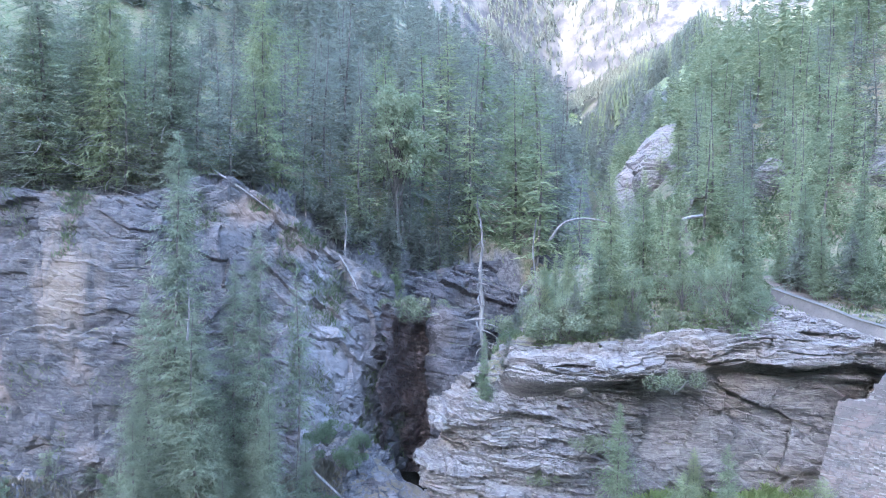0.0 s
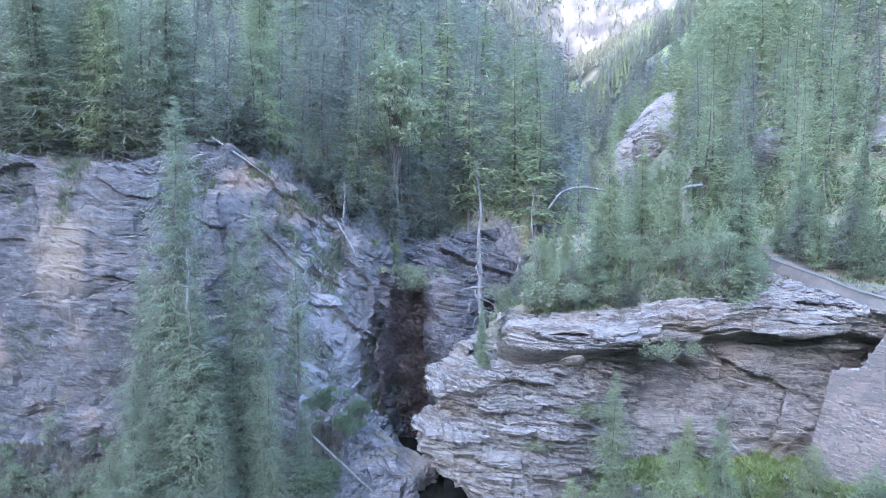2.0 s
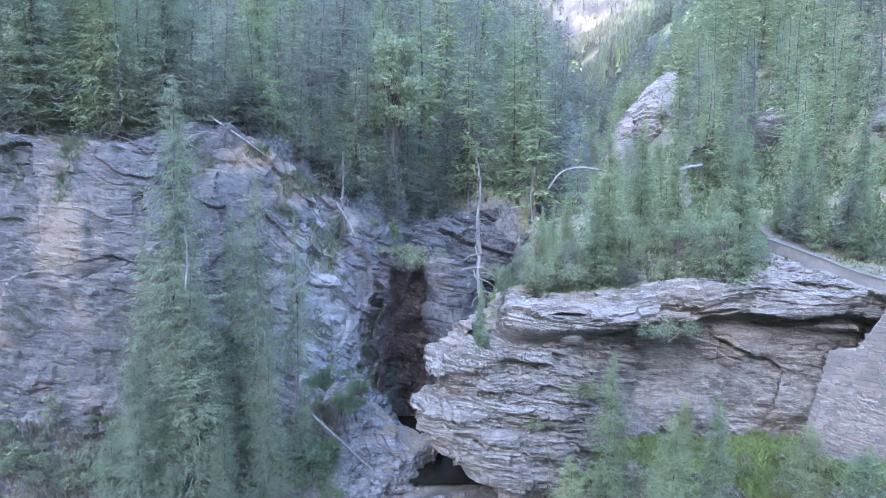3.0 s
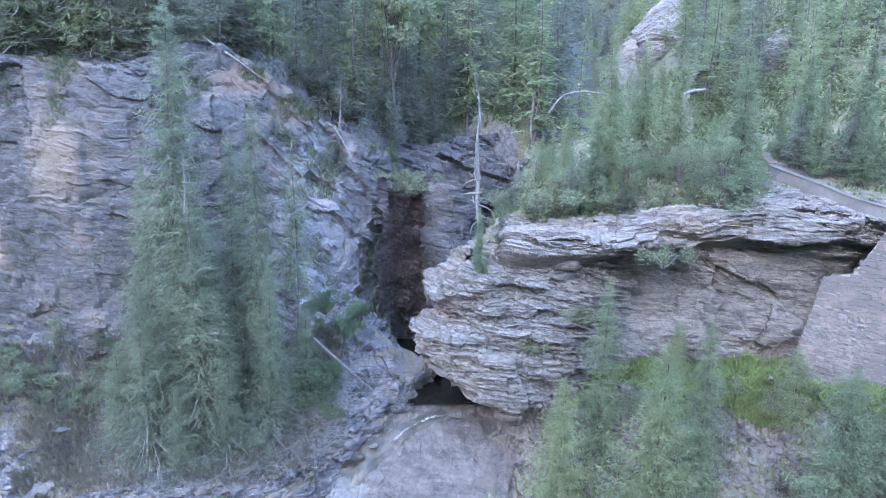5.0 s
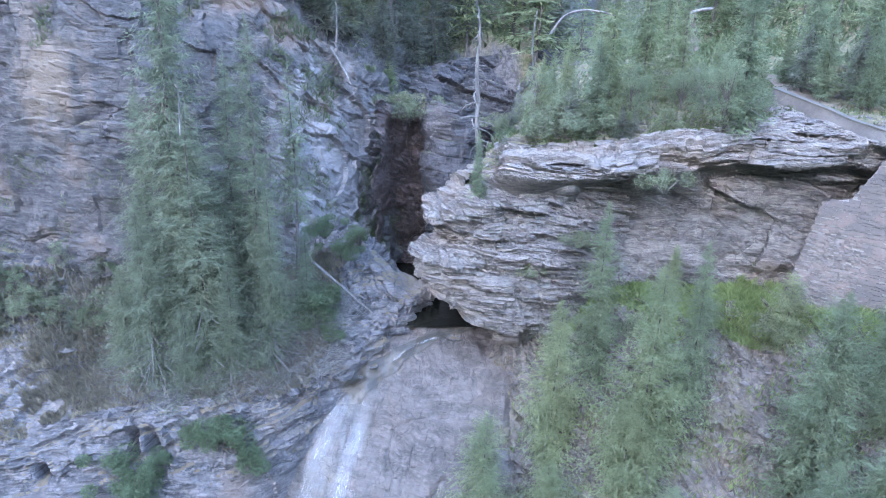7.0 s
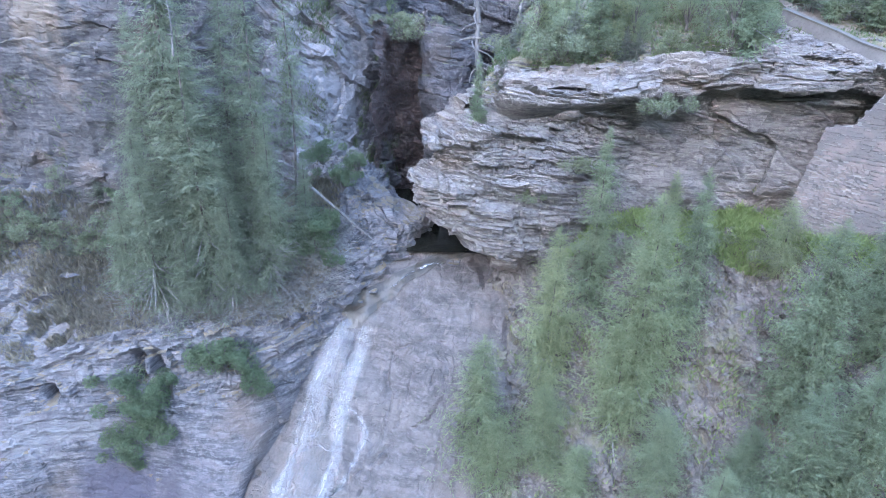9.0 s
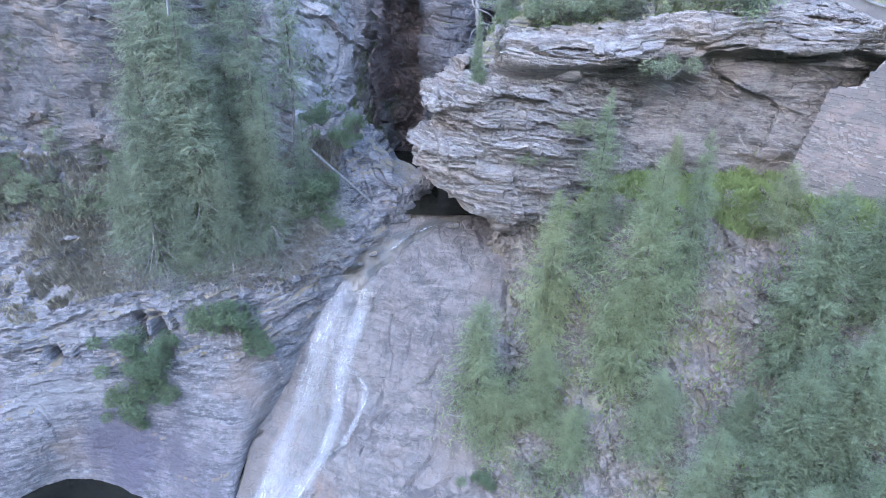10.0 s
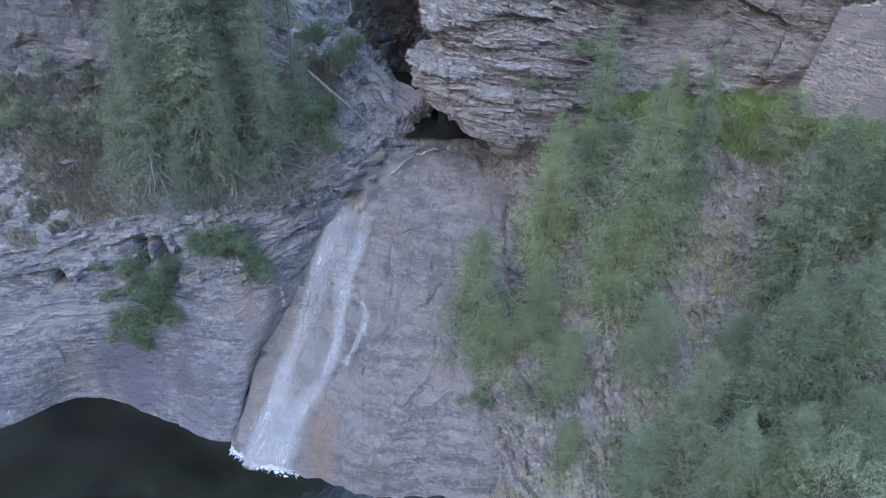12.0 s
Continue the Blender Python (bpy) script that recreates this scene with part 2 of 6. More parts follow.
ROCK_BED = rock_material("bedded_schist", (0.18, 0.163, 0.15), (0.134, 0.122, 0.113), (0.072, 0.065, 0.063), (0.14, 0.11, 0.088), (4, -7, 0), 4.0,
                         (0.09, 0.105, 0.045), 1.02, 0.35)
ROCK_CLIFF = rock_material("cliff_gneiss", (0.096, 0.090, 0.088), (0.070, 0.066, 0.066), (0.040, 0.038, 0.041), (0.158, 0.120, 0.091), (0, 4, 0), 1.6,
                           (0.08, 0.09, 0.05), 0.95, 0.4, stains=[((-24.2, 45, 30.0), (2.4, 6, 4.2), (0.175, 0.138, 0.105)), ((-29.5, 45, 24), (2.0, 6, 3.0), (0.19, 0.15, 0.12)), ((-13.2, 52, 35.0), (2.6, 6, 1.3), (0.165, 0.118, 0.092)), ((-11.0, 53, 32.6), (1.6, 6, 1.6), (0.15, 0.11, 0.088)), ((-9.5, 53, 22.5), (3.2, 6, 7.0), (0.17, 0.163, 0.166)), ((-8.5, 53, 27.5), (1.2, 6, 1.6), (0.19, 0.12, 0.085)), ((-9.6, 50, 19.4), (0.28, 6, 0.7), (0.4, 0.4, 0.41)), ((-8.4, 52, 21.5), (5.4, 9, 10.0), (0.165, 0.158, 0.16)), ((-8.85, 50, 18.2), (0.6, 6, 0.35), (0.4, 0.4, 0.41)), ((-10.8, 50, 17.4), (0.6, 6, 0.3), (0.38, 0.38, 0.39))])
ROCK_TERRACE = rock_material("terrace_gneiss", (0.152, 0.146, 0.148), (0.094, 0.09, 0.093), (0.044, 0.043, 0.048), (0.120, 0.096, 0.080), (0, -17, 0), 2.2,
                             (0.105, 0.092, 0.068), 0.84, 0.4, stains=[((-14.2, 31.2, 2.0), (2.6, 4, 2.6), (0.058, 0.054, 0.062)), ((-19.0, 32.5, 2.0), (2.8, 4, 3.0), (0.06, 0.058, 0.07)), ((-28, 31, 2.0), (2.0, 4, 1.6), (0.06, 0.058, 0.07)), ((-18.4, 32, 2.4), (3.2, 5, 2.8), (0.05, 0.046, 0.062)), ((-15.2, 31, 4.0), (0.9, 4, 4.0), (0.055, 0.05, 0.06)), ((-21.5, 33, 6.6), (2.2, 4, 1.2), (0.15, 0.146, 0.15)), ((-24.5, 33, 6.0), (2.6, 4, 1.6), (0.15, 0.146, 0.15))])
ROCK_SLAB = rock_material("water_polished_slab", (0.118, 0.106, 0.098), (0.088, 0.078, 0.072), (0.05, 0.044, 0.042), (0.092, 0.074, 0.062), (0, 78, 14), 1.5,
                          None, 1, 0.75, 0.6, stains=[((-6.6, 33.5, 6.0), (0.9, 6, 5), (0.075, 0.064, 0.055)), ((-10.6, 30.5, 2.5), (1.2, 4, 4), (0.08, 0.066, 0.056)), ((-6.3, 28.2, 1.2), (1.3, 3, 2.6), (0.095, 0.064, 0.046)), ((-8.6, 32, 4), (1.4, 4, 3), (0.11, 0.09, 0.075))])
ROCK_DARK = rock_material("gorge_rock", (0.098, 0.093, 0.098), (0.062, 0.06, 0.066), (0.028, 0.028, 0.032), (0.075, 0.066, 0.062), (10, 8, 0), 2.0,
                          (0.06, 0.09, 0.04), 0.9, 0.5)
ROCK_WET = rock_material("wet_brown_rock", (0.10, 0.07, 0.06), (0.07, 0.048, 0.042), (0.03, 0.023, 0.022), (0.11, 0.066, 0.05), (60, 10, 0), 1.5,
                         None, 1, 0.5, 0.35)
SOIL = ground_material("slope_soil", ((0.09, 0.088, 0.052), (0.105, 0.09, 0.074), (0.132, 0.118, 0.1)), 0.35, (0.136, 0.121, 0.11))
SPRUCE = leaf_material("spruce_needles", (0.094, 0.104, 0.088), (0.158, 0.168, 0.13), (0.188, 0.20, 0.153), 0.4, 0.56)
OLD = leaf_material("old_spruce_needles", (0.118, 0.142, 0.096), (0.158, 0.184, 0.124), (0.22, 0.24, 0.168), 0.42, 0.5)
YOUNG = leaf_material("young_spruce_needles", (0.102, 0.13, 0.082), (0.155, 0.184, 0.112), (0.212, 0.24, 0.145), 0.36, 0.45)
LARCH = leaf_material("larch_needles", (0.122, 0.15, 0.086), (0.188, 0.216, 0.116), (0.255, 0.277, 0.156), 0.34, 0.48)
BIRCH = leaf_material("broad_leaves", (0.125, 0.155, 0.09), (0.165, 0.195, 0.115), (0.215, 0.24, 0.16), 0.2, 0.4)
HEATH_LEAF = leaf_material("heath_leaves", (0.10, 0.118, 0.07), (0.13, 0.145, 0.088), (0.17, 0.18, 0.12), 0.2, 0.35)
SHRUB = leaf_material("shrub_leaves", (0.07, 0.10, 0.056), (0.092, 0.122, 0.068), (0.118, 0.146, 0.086), 0.2, 0.4)
GRASS = leaf_material("grass_blades", (0.13, 0.185, 0.062), (0.16, 0.212, 0.078), (0.215, 0.255, 0.108), 0.1, 0.45)
BARK = bark_material("grey_brown_bark", (0.065, 0.058, 0.052), (0.12, 0.108, 0.10))
DRYWOOD = bark_material("dry_twigs", (0.12, 0.115, 0.11), (0.21, 0.203, 0.196))
DEADWOOD = bark_material("bleached_wood", (0.085, 0.081, 0.077), (0.155, 0.148, 0.142))


# ---- the ground: one sheet from the gorge to the mountains ----
EDGE_X = [-200, -50, -29, -20, -15, -12, -8.4, -4.5, 0, 4, 8, 10.5, 11.5, 14, 18, 22, 27, 60, 200]
EDGE_Y = [30, 44, 48, 49, 53, 55, 57.8, 60.8, 67, 69, 68, 60, 50, 46, 43, 40, 36.5, 20, 0]


def edge_y(x):
    """How far off the rim of the gorge lies, at x."""
    return np.interp(x, EDGE_X, EDGE_Y)


def valley(x, y):
    """The height of the hillsides above and behind the gorge."""
    yy = np.maximum(y, 40)
    axis = np.interp(yy, [40, 68, 100, 150, 300, 900, 1500], [9, 12, 23, 36, 64, 168, 250])
    floor = np.interp(yy, [40, 68, 95, 150, 300, 900, 1350, 1900, 2600], [27.5, 29, 33, 42, 70, 180, 290, 900, 1150])
    d = x - axis
    left = np.interp(yy, [40, 60, 100, 200, 900, 2000], [0.25, 0.42, 0.5, 0.6, 0.8, 0.7])
    right = np.interp(yy, [40, 62, 90, 150, 300, 900, 2000], [0.09, 0.36, 0.75, 0.8, 0.85, 0.7, 0.35])
    z = floor + np.where(d < 0, -d * left, d * right)
    rim = np.interp(x, [-60, -29, -20, -15.5, -12, -8.4, -4.5, 0, 4], [35.5, 36.2, 36.0, 37.2, 34.8, 31.8, 29.8, 29.4, 29.4])
    back = np.maximum(0, y - edge_y(x))
    w = np.exp(-back / 9.0) * smooth01((5 - x) / 4)
    z = z * (1 - w) + w * (rim + 0.4 * back)
    # the woods rise to an uneven skyline: first the near hillsides, then the spurs further up the valley
    u = x / yy
    near = np.interp(u, [-0.7, -0.2, -0.017, 0.034, 0.09, 0.138, 0.17, 0.196, 0.213, 0.234, 0.277, 0.34, 0.37, 0.41, 0.425, 0.456, 0.50, 0.566, 0.7],
                     [0.8, 0.45, 0.298, 0.252, 0.213, 0.20, 0.17, 0.135, 0.09, 0.05, 0.126, 0.18, 0.25, 0.255, 0.24, 0.28, 0.28, 0.35, 0.5])
    far = np.interp(u, [-0.3, 0.0, 0.138, 0.18, 0.205, 0.277, 0.32, 0.36, 0.40, 0.5, 0.6, 0.8], [0.4, 0.27, 0.18, 0.13, 0.165, 0.26, 0.32, 0.33, 0.22, 0.25, 0.3, 0.4])
    line = near + (far - near) * smooth01((yy - 170) / 260)
    z = np.where((yy > 66) & (yy < 1150), np.minimum(z, 35 + yy * line - np.where(u < 0.22, 16.0, 12.0)), z)
    return np.minimum(z, 420 + 0.36 * np.abs(yy))


def ground_z(x, y):
    x, y = np.asarray(x, float), np.asarray(y, float)
    p = np.stack([x, y, 0 * x], -1).reshape(-1, 3)
    far = np.interp(np.hypot(x, y), [60, 200, 800, 2500], [0.35, 2.5, 30, 130])
    up = valley(x, y) + far * fbm(p / np.interp(np.hypot(x, y), [60, 200, 800, 2500], [7, 30, 160, 420]).reshape(-1, 1), 5, 3).reshape(x.shape)
    # the ridge behind that keeps the sun off the gorge, and the banks downstream
    low = -5 + 0.55 * np.maximum(0, np.abs(x + 8) - 40) + np.interp(-y, [60, 600, 2000, 2300, 4000], [0, 70, 800, 820, 500])
    low = np.minimum(low, 780 + 20 * fbm(p / 90.0, 3, 5).reshape(x.shape))
    s = smooth01((y - edge_y(x)) / 1.6 + 0.5)
    side = smooth01((np.abs(x) - 60) / 60) * smooth01((y + 40) / 60)
    z = low + (up - low) * np.maximum(s, 0)
    return np.where(s < 1, z * (1 - side) + np.maximum(z, np.minimum(up, 60)) * side, z)


def spaced(lo, hi, step, far, n):
    mid = np.arange(lo, hi + step, step)
    out = np.geomspace(step, far, n).cumsum()
    out = out / out[-1] * far
    return np.concatenate([lo - out[::-1], mid, hi + out])


gx, gy = np.meshgrid(spaced(-60, 70, 1.0, 3800, 46), spaced(30, 130, 1.0, 3600, 46))
gz = ground_z(gx, gy)
ground_m, nt, b = material("hillside", 0.95, 0.1)
co = place_of(nt)
up_ = axis_of(nt, nt.nodes.new("ShaderNodeNewGeometry").outputs["Normal"], 2)
dist_ = axis_of(nt, co, 1)
n1, n2, n3 = noise_node(nt, co, 0.35, 6, 0.65), noise_node(nt, co, 3.0, 6, 0.7), noise_node(nt, co, 0.012, 8, 0.65)
n4 = noise_node(nt, co, 1.0, 8, 0.7, stretch=((0.03, 0.03, 0.008), (0, 0, 0)))
floor_c = mix(nt, ramp(nt, n2, 0.45, 0.65), mix(nt, ramp(nt, n1, 0.4, 0.6), (0.055, 0.07, 0.03), (0.10, 0.08, 0.055)), (0.14, 0.13, 0.08))
meadow = mix(nt, ramp(nt, n3, 0.4, 0.6), (0.05, 0.07, 0.03), (0.09, 0.105, 0.05))
cliff_c = mix(nt, ramp(nt, n4, 0.35, 0.65), (0.022, 0.023, 0.026), (0.075, 0.07, 0.063))
steep = ramp(nt, maths(nt, "ADD", up_, maths(nt, "MULTIPLY", maths(nt, "SUBTRACT", n3, 0.5), 0.5)), 0.74, 0.84, 1.0, 0.0)
far_c = mix(nt, maths(nt, "MAXIMUM", steep, ramp(nt, maths(nt, "ADD", dist_, maths(nt, "MULTIPLY", n3, 600)), 1450, 1600)), meadow, cliff_c)
bare = mix(nt, ramp(nt, n2, 0.35, 0.65), (0.045, 0.044, 0.046), (0.11, 0.105, 0.105))
floor_c = mix(nt, ramp(nt, up_, 0.5, 0.72), bare, floor_c)
nt.links.new(mix(nt, ramp(nt, dist_, 180, 320), floor_c, far_c), b.inputs["Base Color"])
bump(nt, b, n2, 0.6, 0.2)
ground = new("ground", grid_mesh("ground", np.stack([gx, gy, gz], -1), ground_m, True, True))
tagged(ground, "wooded mountainsides closing round a rocky gorge", "ground", kind="structure")


# ---- rock faces ----
def face(plan, top, bottom, lean, over, nu, nv, profile):
    """A rock face along a plan line of (x, y): per plan point its top and bottom height, how far the foot stands forward,
    and how far the shape profile(v) pushes it out."""
    tab = spline(np.column_stack([plan, top, bottom, lean, over]), nu)
    d = np.gradient(tab[:, :2], axis=0)
    d /= np.linalg.norm(d, axis=1, keepdims=True)
    out = np.stack([d[:, 1], -d[:, 0]], 1)
    v = np.linspace(0, 1, nv)[:, None]
    push = tab[:, 4] * v + tab[:, 5] * profile(v)
    g = np.empty((nv, nu, 3))
    g[..., :2] = tab[None, :, :2] + push[..., None] * out[None]
    g[..., 2] = tab[:, 2] + (tab[:, 3] - tab[:, 2]) * v
    return g


def roughen(g, amount, seed, layers, tilt, along, lumps=1.0, size=4.0):
    p = g.reshape(-1, 3)
    n = normals(g).reshape(-1, 3)
    d = lumps * fbm(p / size, 5, seed) + amount * strata(p, tilt, seed, layers, along)
    return (p + n * d[:, None]).reshape(g.shape)


def rock(name, g, mat, label, category="rock face", kind="structure", flip=False):
    return tagged(new(name, grid_mesh(name, g, mat, False, flip)), label, category, kind=kind)


# west cliff, tall and blocky, and its terrace with the lower wall down to the pool
west = face([(-60, 40), (-42, 44), (-29, 46), (-21, 46.5), (-16, 50), (-12, 52.5), (-8.4, 55.5), (-4.8, 58), (-3.6, 62)],
            [35, 36.3, 36.3, 36.0, 37.6, 34.8, 31.8, 29.6, 29.0], [14, 15, 15, 14, 13, 12.5, 12.5, 12.5, 12.5],
            [2.5, 3, 3.5, 4, 6, 8, 7, 2.2, 0.3], [1.2, 1.2, 1.2, 1, 0.5, 0.4, 0.6, 0.4, 0.4], 350, 210,
            lambda v: np.sin(v * 5.0) * 0.6)
p = west.reshape(-1, 3)
pw = p + 0.9 * np.stack([fbm(p / 5.0, 3, 101 + i) for i in range(3)], -1)
d = 0.5 * fbm(p / 6.0, 4, 11, 0.4) + bricks(pw, 3.6, 4.4, 0.8, 12, (0.06, 0.1, 1), (1, 0.35, 0.12), 0.08) + bricks(pw, 1.5, 2.7, 0.24, 13, (0.1, 0.1, 1), (1, 0.35, -0.25), 0.05)
d += 0.22 * np.abs(fbm(pw * np.array([1, 1, 0.6]) / 1.7, 4, 19))
d += bricks(pw, 0.45, 1.3, 0.07, 14, (0.14, 0.1, 1), (1, 0.35, 0.3), 0.02) + 0.08 * fbm(p / 0.6, 3, 15)
# towards the gorge the beds lie aslant
slant = smooth01((p[:, 0] + 16) / 4)
d = d * (1 - 0.6 * slant) + slant * (bricks(p, 1.4, 3.0, 0.34, 16, (0.6, 0.1, 0.8), (0.8, 0.3, -0.6), 0.1) + bricks(p, 0.45, 1.2, 0.2, 17, (0.6, 0.1, 0.8), (0.8, 0.3, -0.6), 0.05) + 0.25 * fbm(p / 1.6, 4, 18))
west = (p + normals(west).reshape(-1, 3) * d[:, None]).reshape(west.shape)
rock("cliff_west", west, ROCK_CLIFF, "tall blocky grey cliff with ochre stains and dark joints", "cliff")

terrace = loft([
    [(-60, 42, 20), (-42, 44, 19.5), (-30, 44.5, 19.5), (-22, 45, 18.5), (-15, 46, 17.5), (-10, 48, 18), (-6, 50, 18.5), (-3.9, 51.5, 16.6), (-2.4, 51.5, 12)],
    [(-58, 37, 14), (-42, 38.5, 13.5), (-29, 38.5, 13), (-21, 39, 14), (-14, 39, 14), (-9.5, 40.5, 15), (-5.5, 43.2, 16), (-2.4, 45.6, 15.4), (-0.7, 46, 12.6)],
    [(-56, 33, 10), (-41, 33.5, 9.5), (-26.5, 34, 9.6), (-19, 35, 11.9), (-13, 35.3, 12.3), (-9.3, 35.8, 12.4), (-5.9, 38.3, 13.2), (-2.6, 42.4, 15.0), (-1.0, 42.6, 12.6)],
    [(-54, 30, 5), (-38, 31.5, 5), (-26.6, 32, 4.6), (-20.5, 33.2, 5), (-14.4, 32.8, 6), (-11.2, 33.0, 7), (-7.8, 36.2, 9.8), (-3.8, 41, 13.2), (-2.6, 40.6, 11)],
    [(-52, 22, -1), (-36, 25, -1), (-27.4, 29.0, -1), (-23.4, 32.3, -1), (-16.9, 30.2, -1), (-12.7, 28.4, -1), (-10.9, 32.4, 3), (-5.6, 38.2, 10), (-4.8, 37.6, 8)],
], 350, 210)
p = terrace.reshape(-1, 3)
d = 0.45 * fbm(p / 3.5, 4, 23) + bricks(p, 1.3, 3.2, 0.45, 24, (-0.3, 0.1, 1), (1, 0.2, 0.2), 0.08) + bricks(p, 0.42, 1.4, 0.2, 25, (-0.3, 0.1, 1), (1, 0.2, 0.3), 0.05)
d += bricks(p, 0.17, 0.7, 0.09, 26, (-0.3, 0.1, 1), (1, 0.2, 0.3), 0.02) + 0.1 * fbm(p / 0.6, 3, 27)
d *= 1 - 0.72 * smooth01((9.5 - p[:, 2]) / 2.0)      # the lower wall is smoother
for hole in (((-22.8, 33.2, 10.2), (-22.5, 33.6, 8.6)), ((-17.3, 34.4, 11.0), (-17.1, 34.2, 9.9)), ((-16.2, 34.4, 11.2), (-16.0, 34.3, 10.3))):
    d -= carve(p, np.array(hole), 1.5, 0.32)
lump = smooth01((p[:, 0] + 9.5) / 3) * smooth01((p[:, 2] - 10) / 2)      # crumpled rock by the stream
d += lump * (0.4 * fbm(p / 1.5, 4, 28) + bricks(p, 0.9, 1.5, 0.5, 29, (0.5, 0.3, 1), (0.8, 0.5, -0.3), 0.1))
terrace = (p + normals(terrace).reshape(-1, 3) * d[:, None]).reshape(terrace.shape)
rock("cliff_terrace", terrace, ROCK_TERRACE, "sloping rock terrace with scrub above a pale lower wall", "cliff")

# the gorge behind: dark walls and a wet brown chute
chute = face([(-4.6, 50.5), (-3.9, 54), (-3.2, 55.6), (-1.9, 56.2), (-0.7, 55.4), (0.0, 53.5)], [28.3, 28, 27.8, 27.6, 27.5, 27],
             [13] * 6, [0, -0.5, -1.5, -2.5, -1.5, -0.5], [0] * 6, 130, 220, lambda v: v * 0)
chute = roughen(chute, 0.6, 31, [(0.9, 0.8, 0.5), (0.3, 0.5, 0.2)], (0.3, 0.2, 1), (1, 0.2, 0), 0.4, 1.5)
rock("chute", chute, ROCK_WET, "dark brown wet rock chute in the gorge", "rock face")
buttress = face([(-0.9, 57), (-0.5, 54.5), (0.4, 53.2), (1.6, 53.3), (2.4, 55), (2.8, 60)], [28.6, 28.2, 27.7, 27.4, 27.2, 27], [12] * 6,
                [0, 0.5, 1.4, 1.2, 0.5, 0], [0.3] * 6, 110, 220, lambda v: np.sin(v * 7))
buttress = roughen(buttress, 0.6, 37, [(1.2, 1.0, 0.5), (0.4, 0.7, 0.2)], (0.1, 0.2, 1), (1, 0.2, 0), 0.4, 2.0)
rock("gorge_buttress", buttress, ROCK_DARK, "grey rock rib between the wet chute and a dark cleft", "rock face")
back = face([(-6, 62), (-1, 66), (4, 69), (9, 70.5), (14, 67), (17, 58), (16, 50)], [29.5, 29.3, 30, 30.5, 31, 31, 31], [12] * 7,
            [1, 2, 3, 3, 2, 1, 0], [0.6] * 7, 180, 120, lambda v: np.sin(v * 8))
back = roughen(back, 0.9, 41, [(1.5, 2.6, 0.9), (0.6, 1.4, 0.4)], (0.25, 0.2, 1), (1, 0.2, 0), 0.6, 3.0)
rock("gorge_back_wall", back, ROCK_DARK, "shadowed rock wall at the back of the gorge", "rock face")

# the rounded rock mass at the foot of the chute, beside the upper pool
foot = loft([
    [(-5.2, 50.5, 17.6), (-3.8, 50.5, 16.6), (-2.4, 50.0, 15.3), (-1.0, 49.0, 14.8), (0.6, 48.5, 14.5)],
    [(-5.2, 48.0, 17.2), (-3.6, 47.6, 16.6), (-2.0, 47.0, 16.0), (-0.8, 46.6, 15.9), (0.4, 46.9, 15.4)],
    [(-5.0, 45.6, 16.6), (-3.6, 45.2, 16.2), (-2.2, 44.9, 16.0), (-1.0, 45.0, 16.0), (0.2, 46.2, 15.2)],
    [(-4.8, 43.6, 15.4), (-3.5, 43.4, 15.2), (-2.3, 43.2, 15.1), (-1.3, 43.9, 15.2), (-0.1, 45.8, 14.6)],
    [(-4.6, 42.6, 13.6), (-3.4, 42.6, 13.6), (-2.2, 42.9, 13.6), (-1.2, 43.7, 13.6), (-0.1, 45.6, 13.6)],
], 150, 130)
p = foot.reshape(-1, 3)
d = 0.22 * fbm(p / 1.6, 4, 141) + bricks(p, 1.3, 1.8, 0.3, 142, (0.6, 0.3, 0.7), (0.7, 0.5, -0.5), 0.12) + bricks(p, 0.4, 0.8, 0.14, 143, (0.6, 0.3, 0.7), (0.7, 0.5, -0.5), 0.04)
foot = (p + normals(foot).reshape(-1, 3) * d[:, None]).reshape(foot.shape)
rock("gorge_foot", foot, ROCK_TERRACE, "rounded grey rock beside the pool at the chute's foot", "rock face")

# the bedded outcrop with its overhanging brow and its nose over the stream
def brow(v):
    return 1.25 * smooth01(v / 0.07) * smooth01((0.245 - v) / 0.05) - 0.95 * smooth01((v - 0.2) / 0.08) * smooth01((0.95 - v) / 0.5)


outcrop = face([(9.5, 67), (6.6, 54), (4.8, 46), (4.6, 41.6), (6.5, 39.6), (9.5, 38.8), (13, 38.6), (17, 37.8), (20.4, 36.9), (23.2, 36.6), (26.5, 39)],
               [29.4, 28.6, 27.2, 26.9, 27.3, 27.7, 28.2, 28.9, 29.2, 29.2, 29.0], [12.5, 12.5, 13, 14, 15, 17.5, 18.5, 19, 19.5, 19.5, 19.5],
               [0, 0, 0, -0.2, -0.6, -1.0, -1.6, -1.6, -1.0, -0.5, 0], [0.2, 0.2, 0.3, 0.4, 0.7, 1.0, 1.0, 0.8, 0.65, 0.6, 0.5], 430, 210, brow)
p = outcrop.reshape(-1, 3)
beds = smooth01((p[:, 2] - 25.7) / 0.7) * 0.85 + 0.15      # thin beds above, massive rock in the recess below
d = 0.45 * fbm(p / 4.0, 5, 53) + beds * strata(p, (-0.06, 0.22, 1), 53, [(0.6, 4.2, 0.62), (0.24, 2.2, 0.32), (0.1, 1.2, 0.12)], (1, 0.2, 0))
d += -0.3 * beds + (1.1 - beds) * (bricks(p, 1.9, 4.0, 0.5, 54, (0.42, 0.2, 1), (1, 0.2, -0.4), 0.03) + bricks(p, 0.7, 1.9, 0.15, 55, (0.45, 0.2, 1), (1, 0.2, -0.4), 0.02) + 0.38 * fbm(p / 2.2, 4, 56))
outcrop = (p + normals(outcrop).reshape(-1, 3) * d[:, None]).reshape(outcrop.shape)
